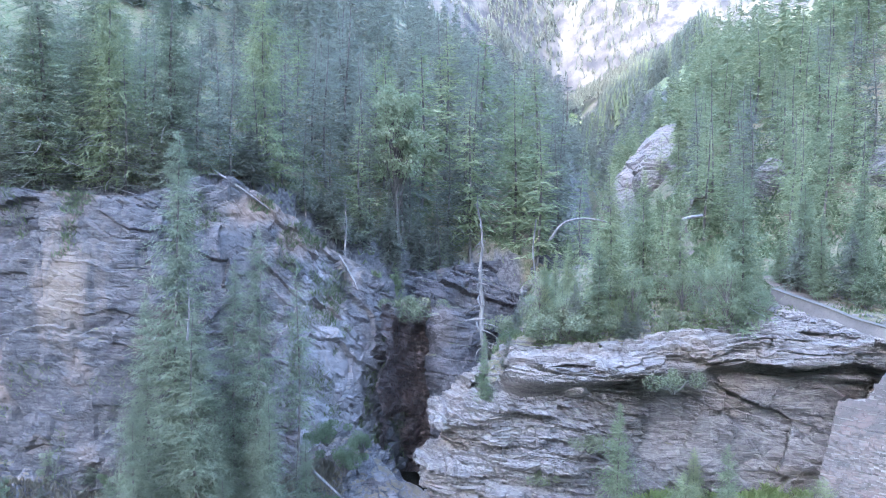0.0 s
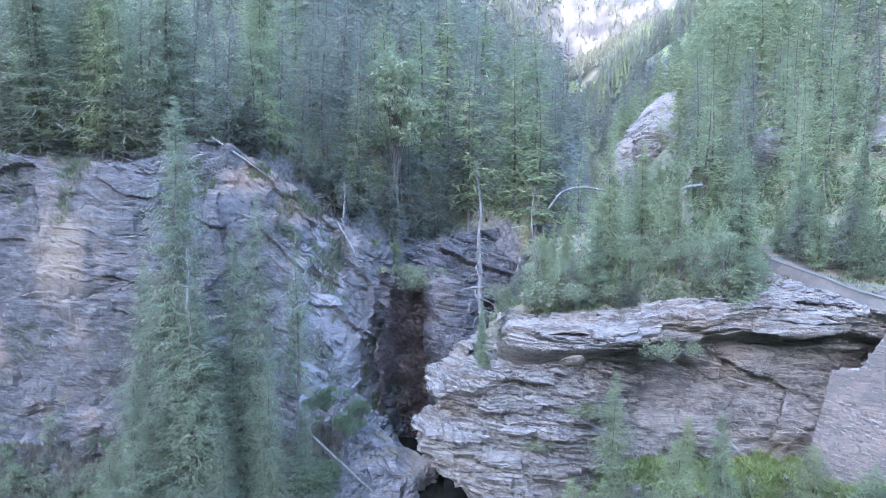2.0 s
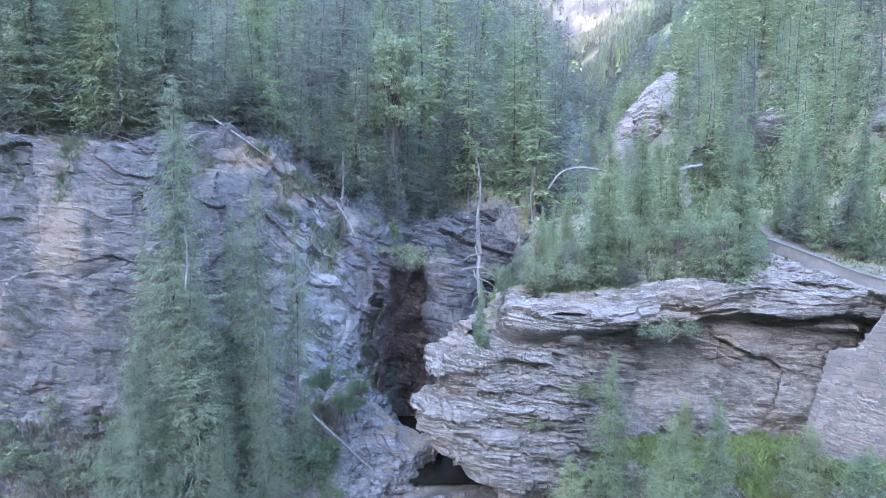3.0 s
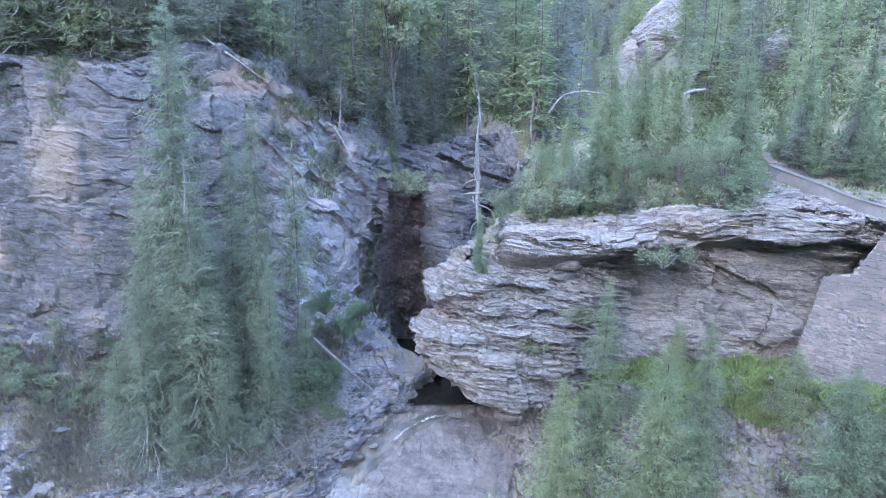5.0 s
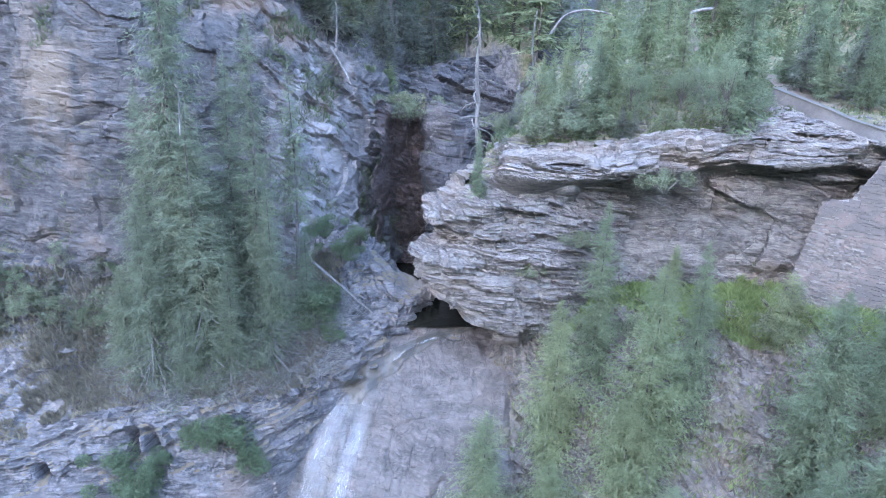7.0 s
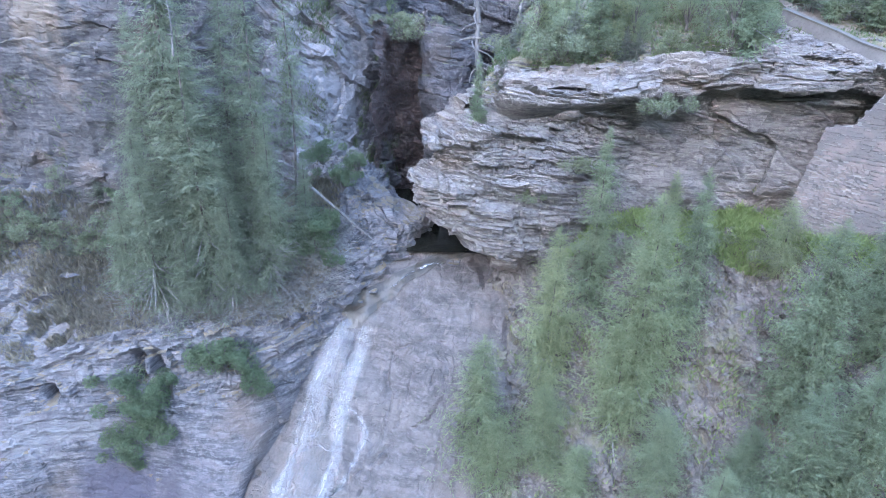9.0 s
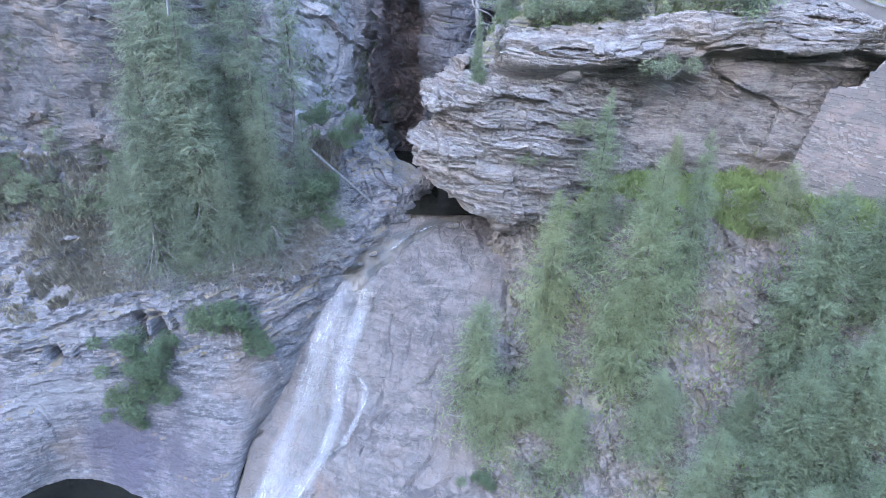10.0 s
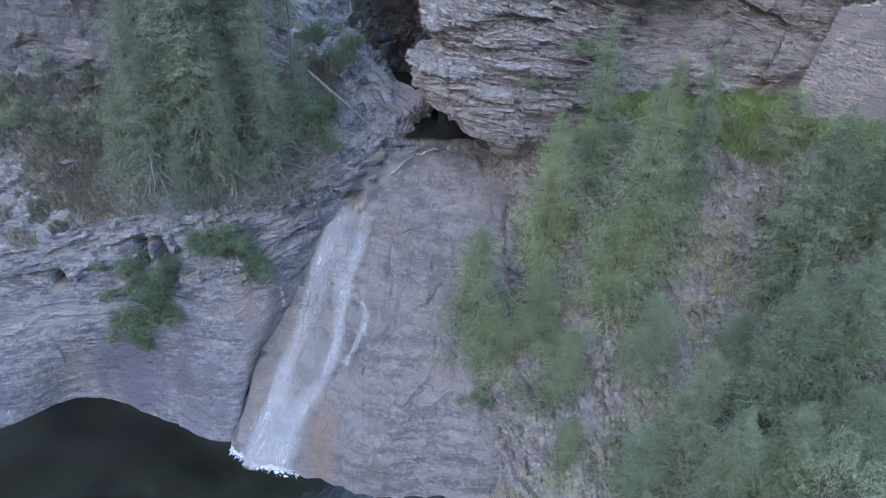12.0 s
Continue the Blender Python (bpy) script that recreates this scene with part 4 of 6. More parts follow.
MID = (26, 6, 5)
trees = Stand({
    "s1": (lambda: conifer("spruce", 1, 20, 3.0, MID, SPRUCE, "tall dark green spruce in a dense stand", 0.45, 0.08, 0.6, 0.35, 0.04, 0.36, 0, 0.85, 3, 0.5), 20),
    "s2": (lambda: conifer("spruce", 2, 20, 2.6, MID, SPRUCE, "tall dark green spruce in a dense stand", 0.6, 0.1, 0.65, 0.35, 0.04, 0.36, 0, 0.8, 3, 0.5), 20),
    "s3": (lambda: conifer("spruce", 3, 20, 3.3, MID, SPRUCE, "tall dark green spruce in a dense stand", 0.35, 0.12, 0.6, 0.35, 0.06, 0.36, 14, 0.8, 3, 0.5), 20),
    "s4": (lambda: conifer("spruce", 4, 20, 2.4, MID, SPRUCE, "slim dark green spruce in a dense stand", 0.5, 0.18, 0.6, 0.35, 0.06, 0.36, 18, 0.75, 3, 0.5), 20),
    "l1": (lambda: conifer("larch", 5, 18, 3.0, (26, 6, 5), LARCH, "light green larch on the hillside", 0.25, 0.08, 0.7, 0.3, 0.08, 0.34, 0, 0.75, 3, 0.5), 18),
    "l2": (lambda: conifer("larch", 6, 18, 2.6, (26, 6, 5), LARCH, "light green larch on the hillside", 0.35, 0.08, 0.7, 0.3, 0.1, 0.34, 0, 0.7, 3, 0.5), 18),
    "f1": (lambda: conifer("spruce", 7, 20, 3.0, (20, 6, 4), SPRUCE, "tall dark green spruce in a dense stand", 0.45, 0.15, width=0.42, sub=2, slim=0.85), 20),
    "f2": (lambda: conifer("larch", 8, 18, 2.8, (20, 6, 4), LARCH, "light green larch on the hillside", 0.3, 0.12, 0.8, 0.3, 0.08, 0.42, sub=2, slim=0.85), 18),
    "y1": (lambda: conifer("young_spruce", 44, 5, 1.7, (18, 8, 5), SPRUCE, "bushy young spruce on the cliff edge", 0.35, 0.02, width=0.36, sub=2, slim=0.8), 5),
    "y2": (lambda: conifer("young_larch", 45, 5, 1.5, (18, 8, 5), LARCH, "bushy young larch on stony ground", 0.25, 0.02, 0.8, width=0.32, sub=2, slim=0.7), 5),
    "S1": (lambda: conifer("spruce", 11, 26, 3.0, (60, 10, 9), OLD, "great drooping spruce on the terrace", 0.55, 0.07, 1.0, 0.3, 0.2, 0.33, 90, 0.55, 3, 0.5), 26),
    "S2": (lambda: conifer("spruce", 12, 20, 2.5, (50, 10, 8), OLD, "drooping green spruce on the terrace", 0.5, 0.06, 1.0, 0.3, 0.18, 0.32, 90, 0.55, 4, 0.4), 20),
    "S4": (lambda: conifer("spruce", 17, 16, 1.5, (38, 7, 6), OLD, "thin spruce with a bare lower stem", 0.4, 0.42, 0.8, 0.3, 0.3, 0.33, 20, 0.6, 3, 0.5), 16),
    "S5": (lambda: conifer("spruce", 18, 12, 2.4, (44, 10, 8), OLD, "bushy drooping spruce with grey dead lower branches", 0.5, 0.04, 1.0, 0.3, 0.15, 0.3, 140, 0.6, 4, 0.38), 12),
    "S3": (lambda: conifer("spruce", 13, 10, 2.2, (40, 9, 7), YOUNG, "bushy green young spruce on stony ground", 0.3, 0.02, 0.6, 0.5, 0.1, 0.31, 10, 0.7, 2, 0.7), 10),
    "P1": (lambda: conifer("spruce", 19, 8, 1.7, (38, 10, 7), YOUNG, "dense green young spruce on steep ground", 0.35, 0.02, 0.6, 0.4, 0.05, 0.34, 8, 0.62, 4, 0.4), 8),
    "P2": (lambda: conifer("spruce", 20, 9, 2.8, (42, 10, 8), YOUNG, "broad grey-green young spruce on steep ground", 0.4, 0.02, 0.7, 0.45, 0.06, 0.34, 16, 0.66, 4, 0.4), 9),
    "L1": (lambda: conifer("larch", 14, 12, 2.6, (42, 9, 8), LARCH, "feathery light green larch on steep ground", 0.2, 0.03, 0.9, 0.35, 0.15, 0.28, 10, 0.65, 2, 0.6), 12),
    "L2": (lambda: conifer("larch", 15, 12, 2.3, (40, 9, 8), LARCH, "feathery light green larch on steep ground", 0.3, 0.04, 1.0, 0.3, 0.15, 0.28, 14, 0.6, 2, 0.6), 12),
    "L3": (lambda: conifer("larch", 16, 18, 3.2, (44, 9, 9), LARCH, "tall drooping larch at the cliff edge", 0.45, 0.06, 1.2, 0.3, 0.25, 0.27, 60, 0.6, 3, 0.5), 18),
    "L4": (lambda: conifer("larch", 23, 10, 2.8, (44, 9, 9), LARCH, "airy bright green larch on steep ground", 0.15, 0.02, 1.0, 0.35, 0.12, 0.33, 14, 0.58, 4, 0.4), 10),
    "L5": (lambda: conifer("larch", 24, 7, 1.9, (36, 8, 8), LARCH, "airy pale green larch on steep ground", 0.3, 0.03, 1.1, 0.3, 0.12, 0.32, 10, 0.55, 4, 0.4), 7),
    "b1": (lambda: broadleaf("birch", 21, 14, 2.6, 50, 8500, 0.2, BIRCH, BARK, "pale-leaved birch among dark spruces", 0.5, 0.3, 0.85), 14),
    "b2": (lambda: broadleaf("rowan", 22, 5, 1.6, 30, 5200, 0.08, BIRCH, BARK, "small pale-leaved rowan on the outcrop", 0.2), 5),
    "h1": (lambda: bush("shrub", 31, 1.6, 1.8, 7000, 0.07, SHRUB, "green leafy shrub on the rock"), 1.8),
    "h2": (lambda: bush("shrub", 32, 1.8, 1.3, 5000, 0.075, HEATH_LEAF, "low pale shrub on the rock"), 1.3),
})
rng = np.random.RandomState(77)
G = lambda x, y: float(ground_z(np.array([x]), np.array([y]))[0])

# the forest behind the gorge and on both hillsides
FOREST = "conifers of the mountain forest"
spots = []


def room(x, y, gap):
    return all((x - a) ** 2 + (y - c) ** 2 > gap * gap for a, c in spots)


for x in np.arange(-44, 3, 1.55):                       # along the rim of the west cliff
    xx, yy = x + rng.uniform(-0.6, 0.6), float(edge_y(x)) + rng.uniform(0.6, 2.6)
    if room(xx, yy, 1.2):
        spots.append((xx, yy))
for _ in range(9000):
    y = 46 + 44 * rng.rand() ** 1.2
    x = rng.uniform(-0.70 * y, 0.68 * y)
    if y < edge_y(x) + 1.0 or (3 < x < 30 and y < 47 + 0.3 * (x - 8)) or (16 < x < 24 and y < 60):
        continue
    if room(x, y, 3.3 if y < 72 else 4.0):
        spots.append((x, y))
    if len(spots) > 400:
        break
def headroom(x, y):
    """The room for a tree before the bare rock spine on the far hillside."""
    return 35 + y * float(np.interp(x / y, [0.2, 0.215, 0.27, 0.31, 0.34, 0.38], [0.3, 0.02, 0.03, 0.06, 0.16, 0.6])) - G(x, y)


for i, (x, y) in enumerate(spots):
    right = x > 12 + 0.33 * (y - 68) - 1
    rim = y < edge_y(x) + 3 and not right
    if right:
        k, hh = ["l1", "l2", "s1", "l1", "l2"][rng.randint(5)], rng.uniform(8, 14)
    elif rim:
        k, hh = ["s1", "s2", "l2", "s3"][rng.randint(4)], rng.uniform(6, 19)
    else:
        k, hh = ["s1", "s2", "s3", "s4", "l1", "l2"][rng.randint(6)], rng.uniform(14, 22)
    if y > 67:
        k = {"s": "f1", "l": "f2"}[k[0]]
    wide = rng.uniform(1.3, 1.85)
    turn = rng.uniform(0, 360)
    hh = min(hh, headroom(x, y) * (0.8 + 0.2 * math.sin(7 * x)))
    if hh < 2.5 or (0.57 < x / y < 0.64 and y < 60) or (-0.11 < x / y < -0.01 and y < 64):
        continue
    trees.plant(k, hh, x, y, G(x, y) - 0.4, turn, "", FOREST, wide if hh > 8 else 1.3 * wide)


def mid_wood(name, seed, n, x0, x1, y0, y1, mats, label):
    """Woods behind the first trees: ragged conifers of one kind, joined."""
    rg = np.random.RandomState(seed)
    kinds = [conifer_tris(np.random.RandomState(seed + i), 20, 3.0, 15, 6, 3, 0.45, 0.06, 0.5, 0.5, 0.3, 0.06, i, 0.8, 1, 1.1) for i in range(3)]
    y = y0 + (y1 - y0) * rg.rand(n)
    x = y * rg.uniform(x0, x1, n)
    z = ground_z(x, y) - 0.5
    out = []
    for i in range(n):
        if y[i] < 140 and 0.215 < x[i] / y[i] < 0.33:
            continue
        h = rg.uniform(0.6, 1.05)
        w = h * rg.uniform(0.9, 1.3)
        a = rg.uniform(0, 6.28)
        c, sn = math.cos(a) * w, math.sin(a) * w
        t = kinds[i % 3]
        out.append(np.stack([t[..., 0] * c - t[..., 1] * sn + x[i], t[..., 0] * sn + t[..., 1] * c + y[i], t[..., 2] * h + z[i]], -1))
    return tagged(new(name, soup(name, np.concatenate(out), mats)), label, "woods", kind="stuff")


mid_wood("spruce_wood", 95, 300, -0.55, 0.17, 90, 190, SPRUCE, "dense spruce wood on the shaded hillside")
mid_wood("distant_spruce_wood", 97, 210, 0.14, 0.46, 190, 400, SPRUCE, "spruce wood further up the valley")
mid_wood("larch_wood", 96, 280, 0.235, 0.70, 90, 210, LARCH, "dense light green larch wood on the hillside")


def far_wood(name, seed, n, x0, x1, y0, y1, mat, label, tall):
    """Woods too far off to count, as one mesh of small ragged conifers."""
    rg = np.random.RandomState(seed)
    y = y0 * (y1 / y0) ** rg.rand(n)
    x = y * rg.uniform(x0, x1, n)
    z = ground_z(x, y) - 0.5
    hh = rg.uniform(*tall, n) * np.interp(y, [140, 900], [1, 1.25])
    tri = []
    rows = 6
    for i in range(rows):
        f = i / rows
        for j in range(4):
            a = rg.uniform(0, 6.28, n)
            r = hh * 0.17 * (1 - f) ** 0.8 * rg.uniform(0.7, 1.3, n)
            zt, zb = z + hh * np.minimum(1.0, f + 0.28), z + hh * (f - 0.03 * rg.rand(n))
            da = 0.75
            tri.append(np.stack([np.stack([x, y, zt], -1), np.stack([x + r * np.cos(a), y + r * np.sin(a), zb], -1),
                                 np.stack([x + r * np.cos(a + da), y + r * np.sin(a + da), zb + 0.02 * hh * rg.normal(0, 1, n)], -1)], 1))
    return tagged(new(name, soup(name, np.concatenate(tri), mat)), label, "woods", kind="stuff")


far_wood("far_spruce_wood", 91, 4200, -0.25, 0.72, 330, 1250, SPRUCE, "distant spruce woods on the mountainsides", (10, 19))
far_wood("mountain_wood", 93, 2600, 0.06, 0.30, 1200, 1900, SPRUCE, "thin spruce woods climbing the mountain wall", (12, 22))
far_wood("far_larch_wood", 92, 2200, 0.0, 0.72, 330, 900, LARCH, "distant larch woods on the mountainsides", (9, 16))

for x in np.arange(-40, 1, 0.9):                        # young growth along the rim
    xx = x + rng.uniform(-0.4, 0.4)
    yy = float(edge_y(xx)) + rng.uniform(-0.3, 1.6)
    trees.plant("y1" if rng.rand() < 0.75 else "y2", rng.uniform(2.2, 5.0), xx, yy, G(xx, yy) - 0.3, rng.uniform(0, 360), "", "young trees on the cliff edge", rng.uniform(1.0, 1.4))
for k, x, y, hh, w in [("S2", -28.2, 49.2, 18, 1.7), ("L3", -23.6, 50.0, 17, 1.2), ("S2", -32.5, 48.5, 18, 1.6), ("S2", -19.6, 51.0, 17, 1.5), ("S2", -26.0, 53.0, 19, 1.6), ("L3", -14.2, 56.0, 17, 1.1)]:
    trees.plant(k, hh, x, y, G(x, y) - 0.4, rng.uniform(0, 360), "", FOREST, w)
for u, y, hh in [(0.236, 118, 7), (0.25, 116, 6), (0.262, 119, 8), (0.276, 117, 6), (0.288, 115, 8), (0.298, 118, 9), (0.24, 108, 5), (0.27, 106, 6), (0.31, 112, 9)]:
    trees.plant("l1" if hh % 2 else "l2", hh, u * y, y, G(u * y, y) - 0.4, 40 * hh + 300 * u, "", FOREST, 1.3)
# the trees on the terrace before the west cliff
SPREAD = {"S1": 3.0 / 26, "S2": 2.5 / 20, "S4": 1.5 / 16, "S5": 2.4 / 12, "P1": 1.7 / 8, "P2": 2.8 / 9, "L4": 2.8 / 10, "L5": 1.9 / 7}


def breadth(k, r, height):
    """How much wider than its kind a tree of this radius and height is."""
    return r / (SPREAD[k] * height)


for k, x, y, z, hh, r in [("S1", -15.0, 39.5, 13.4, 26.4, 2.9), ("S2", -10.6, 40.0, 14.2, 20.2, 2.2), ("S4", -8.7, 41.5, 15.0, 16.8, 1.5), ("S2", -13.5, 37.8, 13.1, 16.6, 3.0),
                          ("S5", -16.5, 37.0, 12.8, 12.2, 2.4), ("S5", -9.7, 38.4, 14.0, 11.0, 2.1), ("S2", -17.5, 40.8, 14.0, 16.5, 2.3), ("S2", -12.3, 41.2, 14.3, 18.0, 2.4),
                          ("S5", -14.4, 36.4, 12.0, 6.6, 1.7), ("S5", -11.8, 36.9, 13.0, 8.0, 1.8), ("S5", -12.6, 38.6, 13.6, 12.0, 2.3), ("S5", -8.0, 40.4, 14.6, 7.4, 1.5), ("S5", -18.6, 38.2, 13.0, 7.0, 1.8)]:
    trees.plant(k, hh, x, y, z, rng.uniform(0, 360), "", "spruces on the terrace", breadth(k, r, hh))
# the trees on the eastern slope
for k, x, y, z, hh, r in [("P1", 9.1, 35.2, 14.6, 9.7, 1.7), ("L4", 6.6, 32.8, 10.8, 8.9, 2.2), ("P1", 13.8, 32.9, 14.1, 8.9, 1.6), ("L4", 10.9, 30.7, 11.1, 11.1, 3.0),
                          ("L5", 9.9, 30.0, 9.9, 6.4, 2.3), ("L5", 2.8, 30.9, 6.1, 8.2, 2.5), ("L5", 3.8, 29.6, 5.8, 4.6, 1.9), ("L4", 6.1, 29.9, 7.6, 4.8, 2.2), ("L5", 7.6, 27.6, 6.4, 4.0, 1.8), ("P2", 18.7, 28.7, 12.0, 10.0, 3.2),
                          ("P1", 22.0, 28.8, 15.3, 4.9, 1.8), ("P2", 16.7, 23.8, 7.1, 9.5, 2.7), ("P1", 13.4, 23.8, 5.4, 6.8, 2.3), ("P2", 19.3, 24.3, 9.0, 8.5, 2.9),
                          ("P1", 21.6, 25.5, 11.8, 5.9, 2.0), ("P2", 11.7, 27.4, 8.0, 4.9, 2.3), ("P1", 10.9, 22.7, 3.2, 5.1, 2.3), ("P2", 16.5, 20.5, 5.1, 7.0, 2.9),
                          ("P1", 13.9, 20.4, 3.4, 8.4, 2.3), ("P2", 18.7, 20.2, 6.4, 7.4, 2.6), ("L5", 7.5, 24.3, 3.0, 4.6, 1.1), ("L5", 19.1, 34.2, 17.4, 4.1, 1.5),
                          ("P1", 22.5, 34.9, 19.5, 2.4, 1.1), ("P1", 22.2, 30.4, 17.0, 5.3, 1.7), ("L5", 14.1, 38.2, 17.8, 3.8, 0.9), ("P1", 15.8, 26.7, 9.0, 3.6, 1.6), ("P1", 21.3, 21.1, 8.6, 6.9, 1.9)]:
    trees.plant(k, 1.12 * hh, x, y, z, rng.uniform(0, 360), "", "trees on the eastern slope", breadth(k, r, 1.12 * hh))
trees.plant("P1", 4.4, 2.35, 38.3, 24.0, 15, "narrow young spruce at the foot of the dead tree", "", breadth("P1", 0.62, 4.4))
trees.plant("b2", 7.0, 17.6, 18.8, 5.4, 30, "pale-leaved young birch low on the steep slope", "", 0.9)
# the trees on top of the outcrop
for k, x, y, z, hh in [("S3", 16.6, 38.6, 28.6, 8.6), ("L1", 10.2, 42.5, 28.0, 10.0), ("L1", 12.6, 44.0, 29.0, 9.0), ("S3", 9.2, 41.0, 27.4, 6.0),
                       ("S3", 25.6, 42.6, 30.4, 7.5), ("S3", 23.0, 44.5, 30.8, 6.6), ("L2", 14.6, 43.0, 29.4, 8.0), ("S3", 28.4, 41.0, 30.4, 7.6),
                       ("S3", 30.6, 38.6, 30.2, 7.0), ("S3", 27.0, 40.6, 30.2, 5.0), ("L1", 31.5, 42.5, 31, 9.0), ("y1", 24.2, 41.2, 30.3, 4.0), ("y1", 29.4, 37.6, 30.2, 3.6), ("L1", 6.4, 43.6, 27.2, 5.0), ("L2", 7.4, 45.5, 28.0, 4.4), ("L1", 8.6, 47.5, 28.6, 4.4), ("L2", 5.4, 43.0, 26.3, 3.0), ("L1", 19.4, 46.2, 30.0, 3.8), ("L2", 18.0, 45.4, 29.8, 3.0), ("L2", 20.8, 47.0, 30.4, 4.4), 
                       ("y1", 4.0, 41.0, 25.6, 2.2), ("y2", 6.2, 40.6, 26.4, 1.8), ("y1", 22.0, 43.0, 30.6, 3.6), ("S3", 24.2, 39.8, 30.0, 4.6), ("S3", 26.4, 38.4, 29.8, 4.2), ("y1", 28.2, 37.2, 29.7, 3.2), ("S3", 22.6, 41.6, 30.2, 5.0), ("y1", 25.4, 37.9, 29.8, 2.6), ("S3", 31.4, 36.2, 29.8, 5.5), ("s1", 33, 45, 32, 11.0), ("l1", 27.5, 46, 32, 11.0), ("l1", 24.5, 48.0, 32.4, 10.0), ("L1", 18.2, 43.0, 29.0, 3.8), ("L2", 19.5, 42.8, 29.2, 3.4), ("L1", 17.2, 44.2, 29.4, 4.2), ("S3", 21.6, 44.6, 29.6, 4.0), ("S3", 23.4, 42.8, 29.2, 3.6), ("S3", 24.8, 40.8, 28.9, 3.6), ("S3", 26.2, 39.0, 28.6, 3.4)]:
    trees.plant(k, hh, x, y, z, rng.uniform(0, 360), "", "trees on the outcrop")
trees.plant("b1", 15.4, -4.0, 63.0, G(-4.0, 63.0) - 0.3, 20)
trees.plant("s1", 21.0, 3.3, 70.8, G(3.3, 70.8) - 0.4, 40, "", FOREST, 0.95)
for k, x, y, hh in [("s1", -4.9, 62.2, 9.0), ("s2", -2.7, 63.6, 8.0), ("s1", -6.4, 61.0, 11.0), ("s2", -0.6, 67.0, 9.0), ("s3", -3.2, 65.5, 13.0), ("s1", -3.9, 62.2, 5.5)]:
    trees.plant(k, hh, x, y, G(x, y) - 0.3, rng.uniform(0, 360), "", FOREST)
# scrub along the foot of the west cliff
for _ in range(34):
    x = rng.uniform(-34, -17)
    y = rng.uniform(40.0, 43.6)
    k = ["h1", "h2", "h2", "b2", "y1"][rng.randint(5)]
    hh = {"h1": 1.1, "h2": 1.0, "b2": 2.0, "y1": 1.6}[k] * rng.uniform(0.6, 1.5)
    trees.plant(k, hh, x, y, float(np.interp(y, [38.5, 44.5], [13.3, 19.0])) - 0.1, rng.uniform(0, 360), "", "scrub at the cliff's foot", rng.uniform(1.0, 1.6))
# shrubs and young trees on the outcrop's shelf
for _ in range(40):
    x = rng.uniform(4.5, 19)
    y = np.interp(x, [4, 9, 14, 19], [41.2, 40, 39.6, 39.2]) + rng.uniform(0, 3.2)
    z = float(np.interp(y, [38.5, 41, 44, 47], [27.4, 28.1, 29.0, 30.3])) + 0.07 * (x - 9)
    k = ["y2", "h2", "b2", "y2", "y1", "y2"][rng.randint(6)]
    hh = {"h1": 1.6, "h2": 1.5, "b2": 3.2, "y1": 2.6, "y2": 2.6}[k] * rng.uniform(0.6, 1.3)
    trees.plant(k, hh, x, y, z - 0.4, rng.uniform(0, 360), "", "growth on the outcrop")
for k, x, y, z, hh in [("h2", -2.2, 54.6, 26.6, 1.9), ("h2", 12.4, 36.8, 25.6, 1.2), ("h1", -17.8, 33.7, 8.4, 2.3), ("h1", -17.2, 33.3, 6.8, 2.5), ("h1", -17.6, 32.9, 5.4, 2.3), ("h1", -16.8, 33.1, 6.2, 2.0), ("h1", -17.9, 32.7, 4.0, 1.9), ("h1", -16.3, 33.6, 8.2, 1.9), ("h1", -15.4, 33.9, 9.0, 1.6), ("h1", -12.4, 34.5, 10.4, 2.2), ("h1", -11.4, 34.3, 10.0, 2.1), ("h1", -10.6, 34.0, 9.2, 1.7),
                       ("h1", -13.8, 34.9, 10.6, 1.3), ("h1", -7.5, 40.3, 15.2, 3.0), ("h1", -6.7, 41.6, 16.0, 2.0), ("h1", -6.2, 44.2, 18.2, 1.8), ("h1", -5.2, 45.6, 19.0, 1.5), ("h1", -7.4, 44.6, 20.0, 1.6), ("h1", -8.6, 40.0, 15.4, 1.5), ("h1", -6.6, 39.4, 14.8, 1.2), ("h2", 8.0, 37.2, 22.2, 0.9), ("h2", 5.2, 37.0, 20.4, 0.8),
                       ("h1", 4.7, 45.4, 26.0, 1.6), ("h1", 4.3, 44.0, 25.5, 1.5), ("h2", 5.2, 47.5, 26.6, 1.5), ("y1", 4.9, 46.4, 26.2, 2.4), ("y1", 5.6, 49.0, 26.8, 2.6), ("b2", 8.6, 36.9, 16.2, 1.8), ("h2", 11.5, 36.6, 17.0, 1.2), ("b2", 15.5, 35.9, 17.4, 2.2), ("h2", 18.3, 35.0, 18.0, 1.3), ("y2", 13.4, 36.2, 17.2, 1.6), ("b2", 15.6, 38.0, 28.4, 4.0), ("h1", 3.2, 28.0, 4.2, 1.6), ("h2", 6.4, 27.5, 5.6, 1.4), ("h2", 8.6, 25.8, 5.0, 1.3), ("h1", 11.4, 33.6, 14.2, 1.2), ("h2", 21.6, 31.6, 16.8, 1.5), ("h1", 23.0, 29.6, 16.0, 1.4)]:
    trees.plant(k, hh, x, y, z, rng.uniform(0, 360))


# ---- road, parapet and retaining wall ----
def plain(name, rough, a, bcol, scale, amount=0.4, dist=0.02, speck=None):
    m, nt, b = material(name, rough, 0.25)
    co = place_of(nt)
    n1, n2 = noise_node(nt, co, scale, 6, 0.65), noise_node(nt, co, scale * 9, 5, 0.7)
    c = mix(nt, ramp(nt, n1, 0.35, 0.65), a, bcol)
    c = mix(nt, ramp(nt, n2, 0.5, 0.7, 0, 0.5), c, speck or tuple(0.6 * v for v in a))
    nt.links.new(c, b.inputs["Base Color"])
    bump(nt, b, n2, amount, dist)
    return m


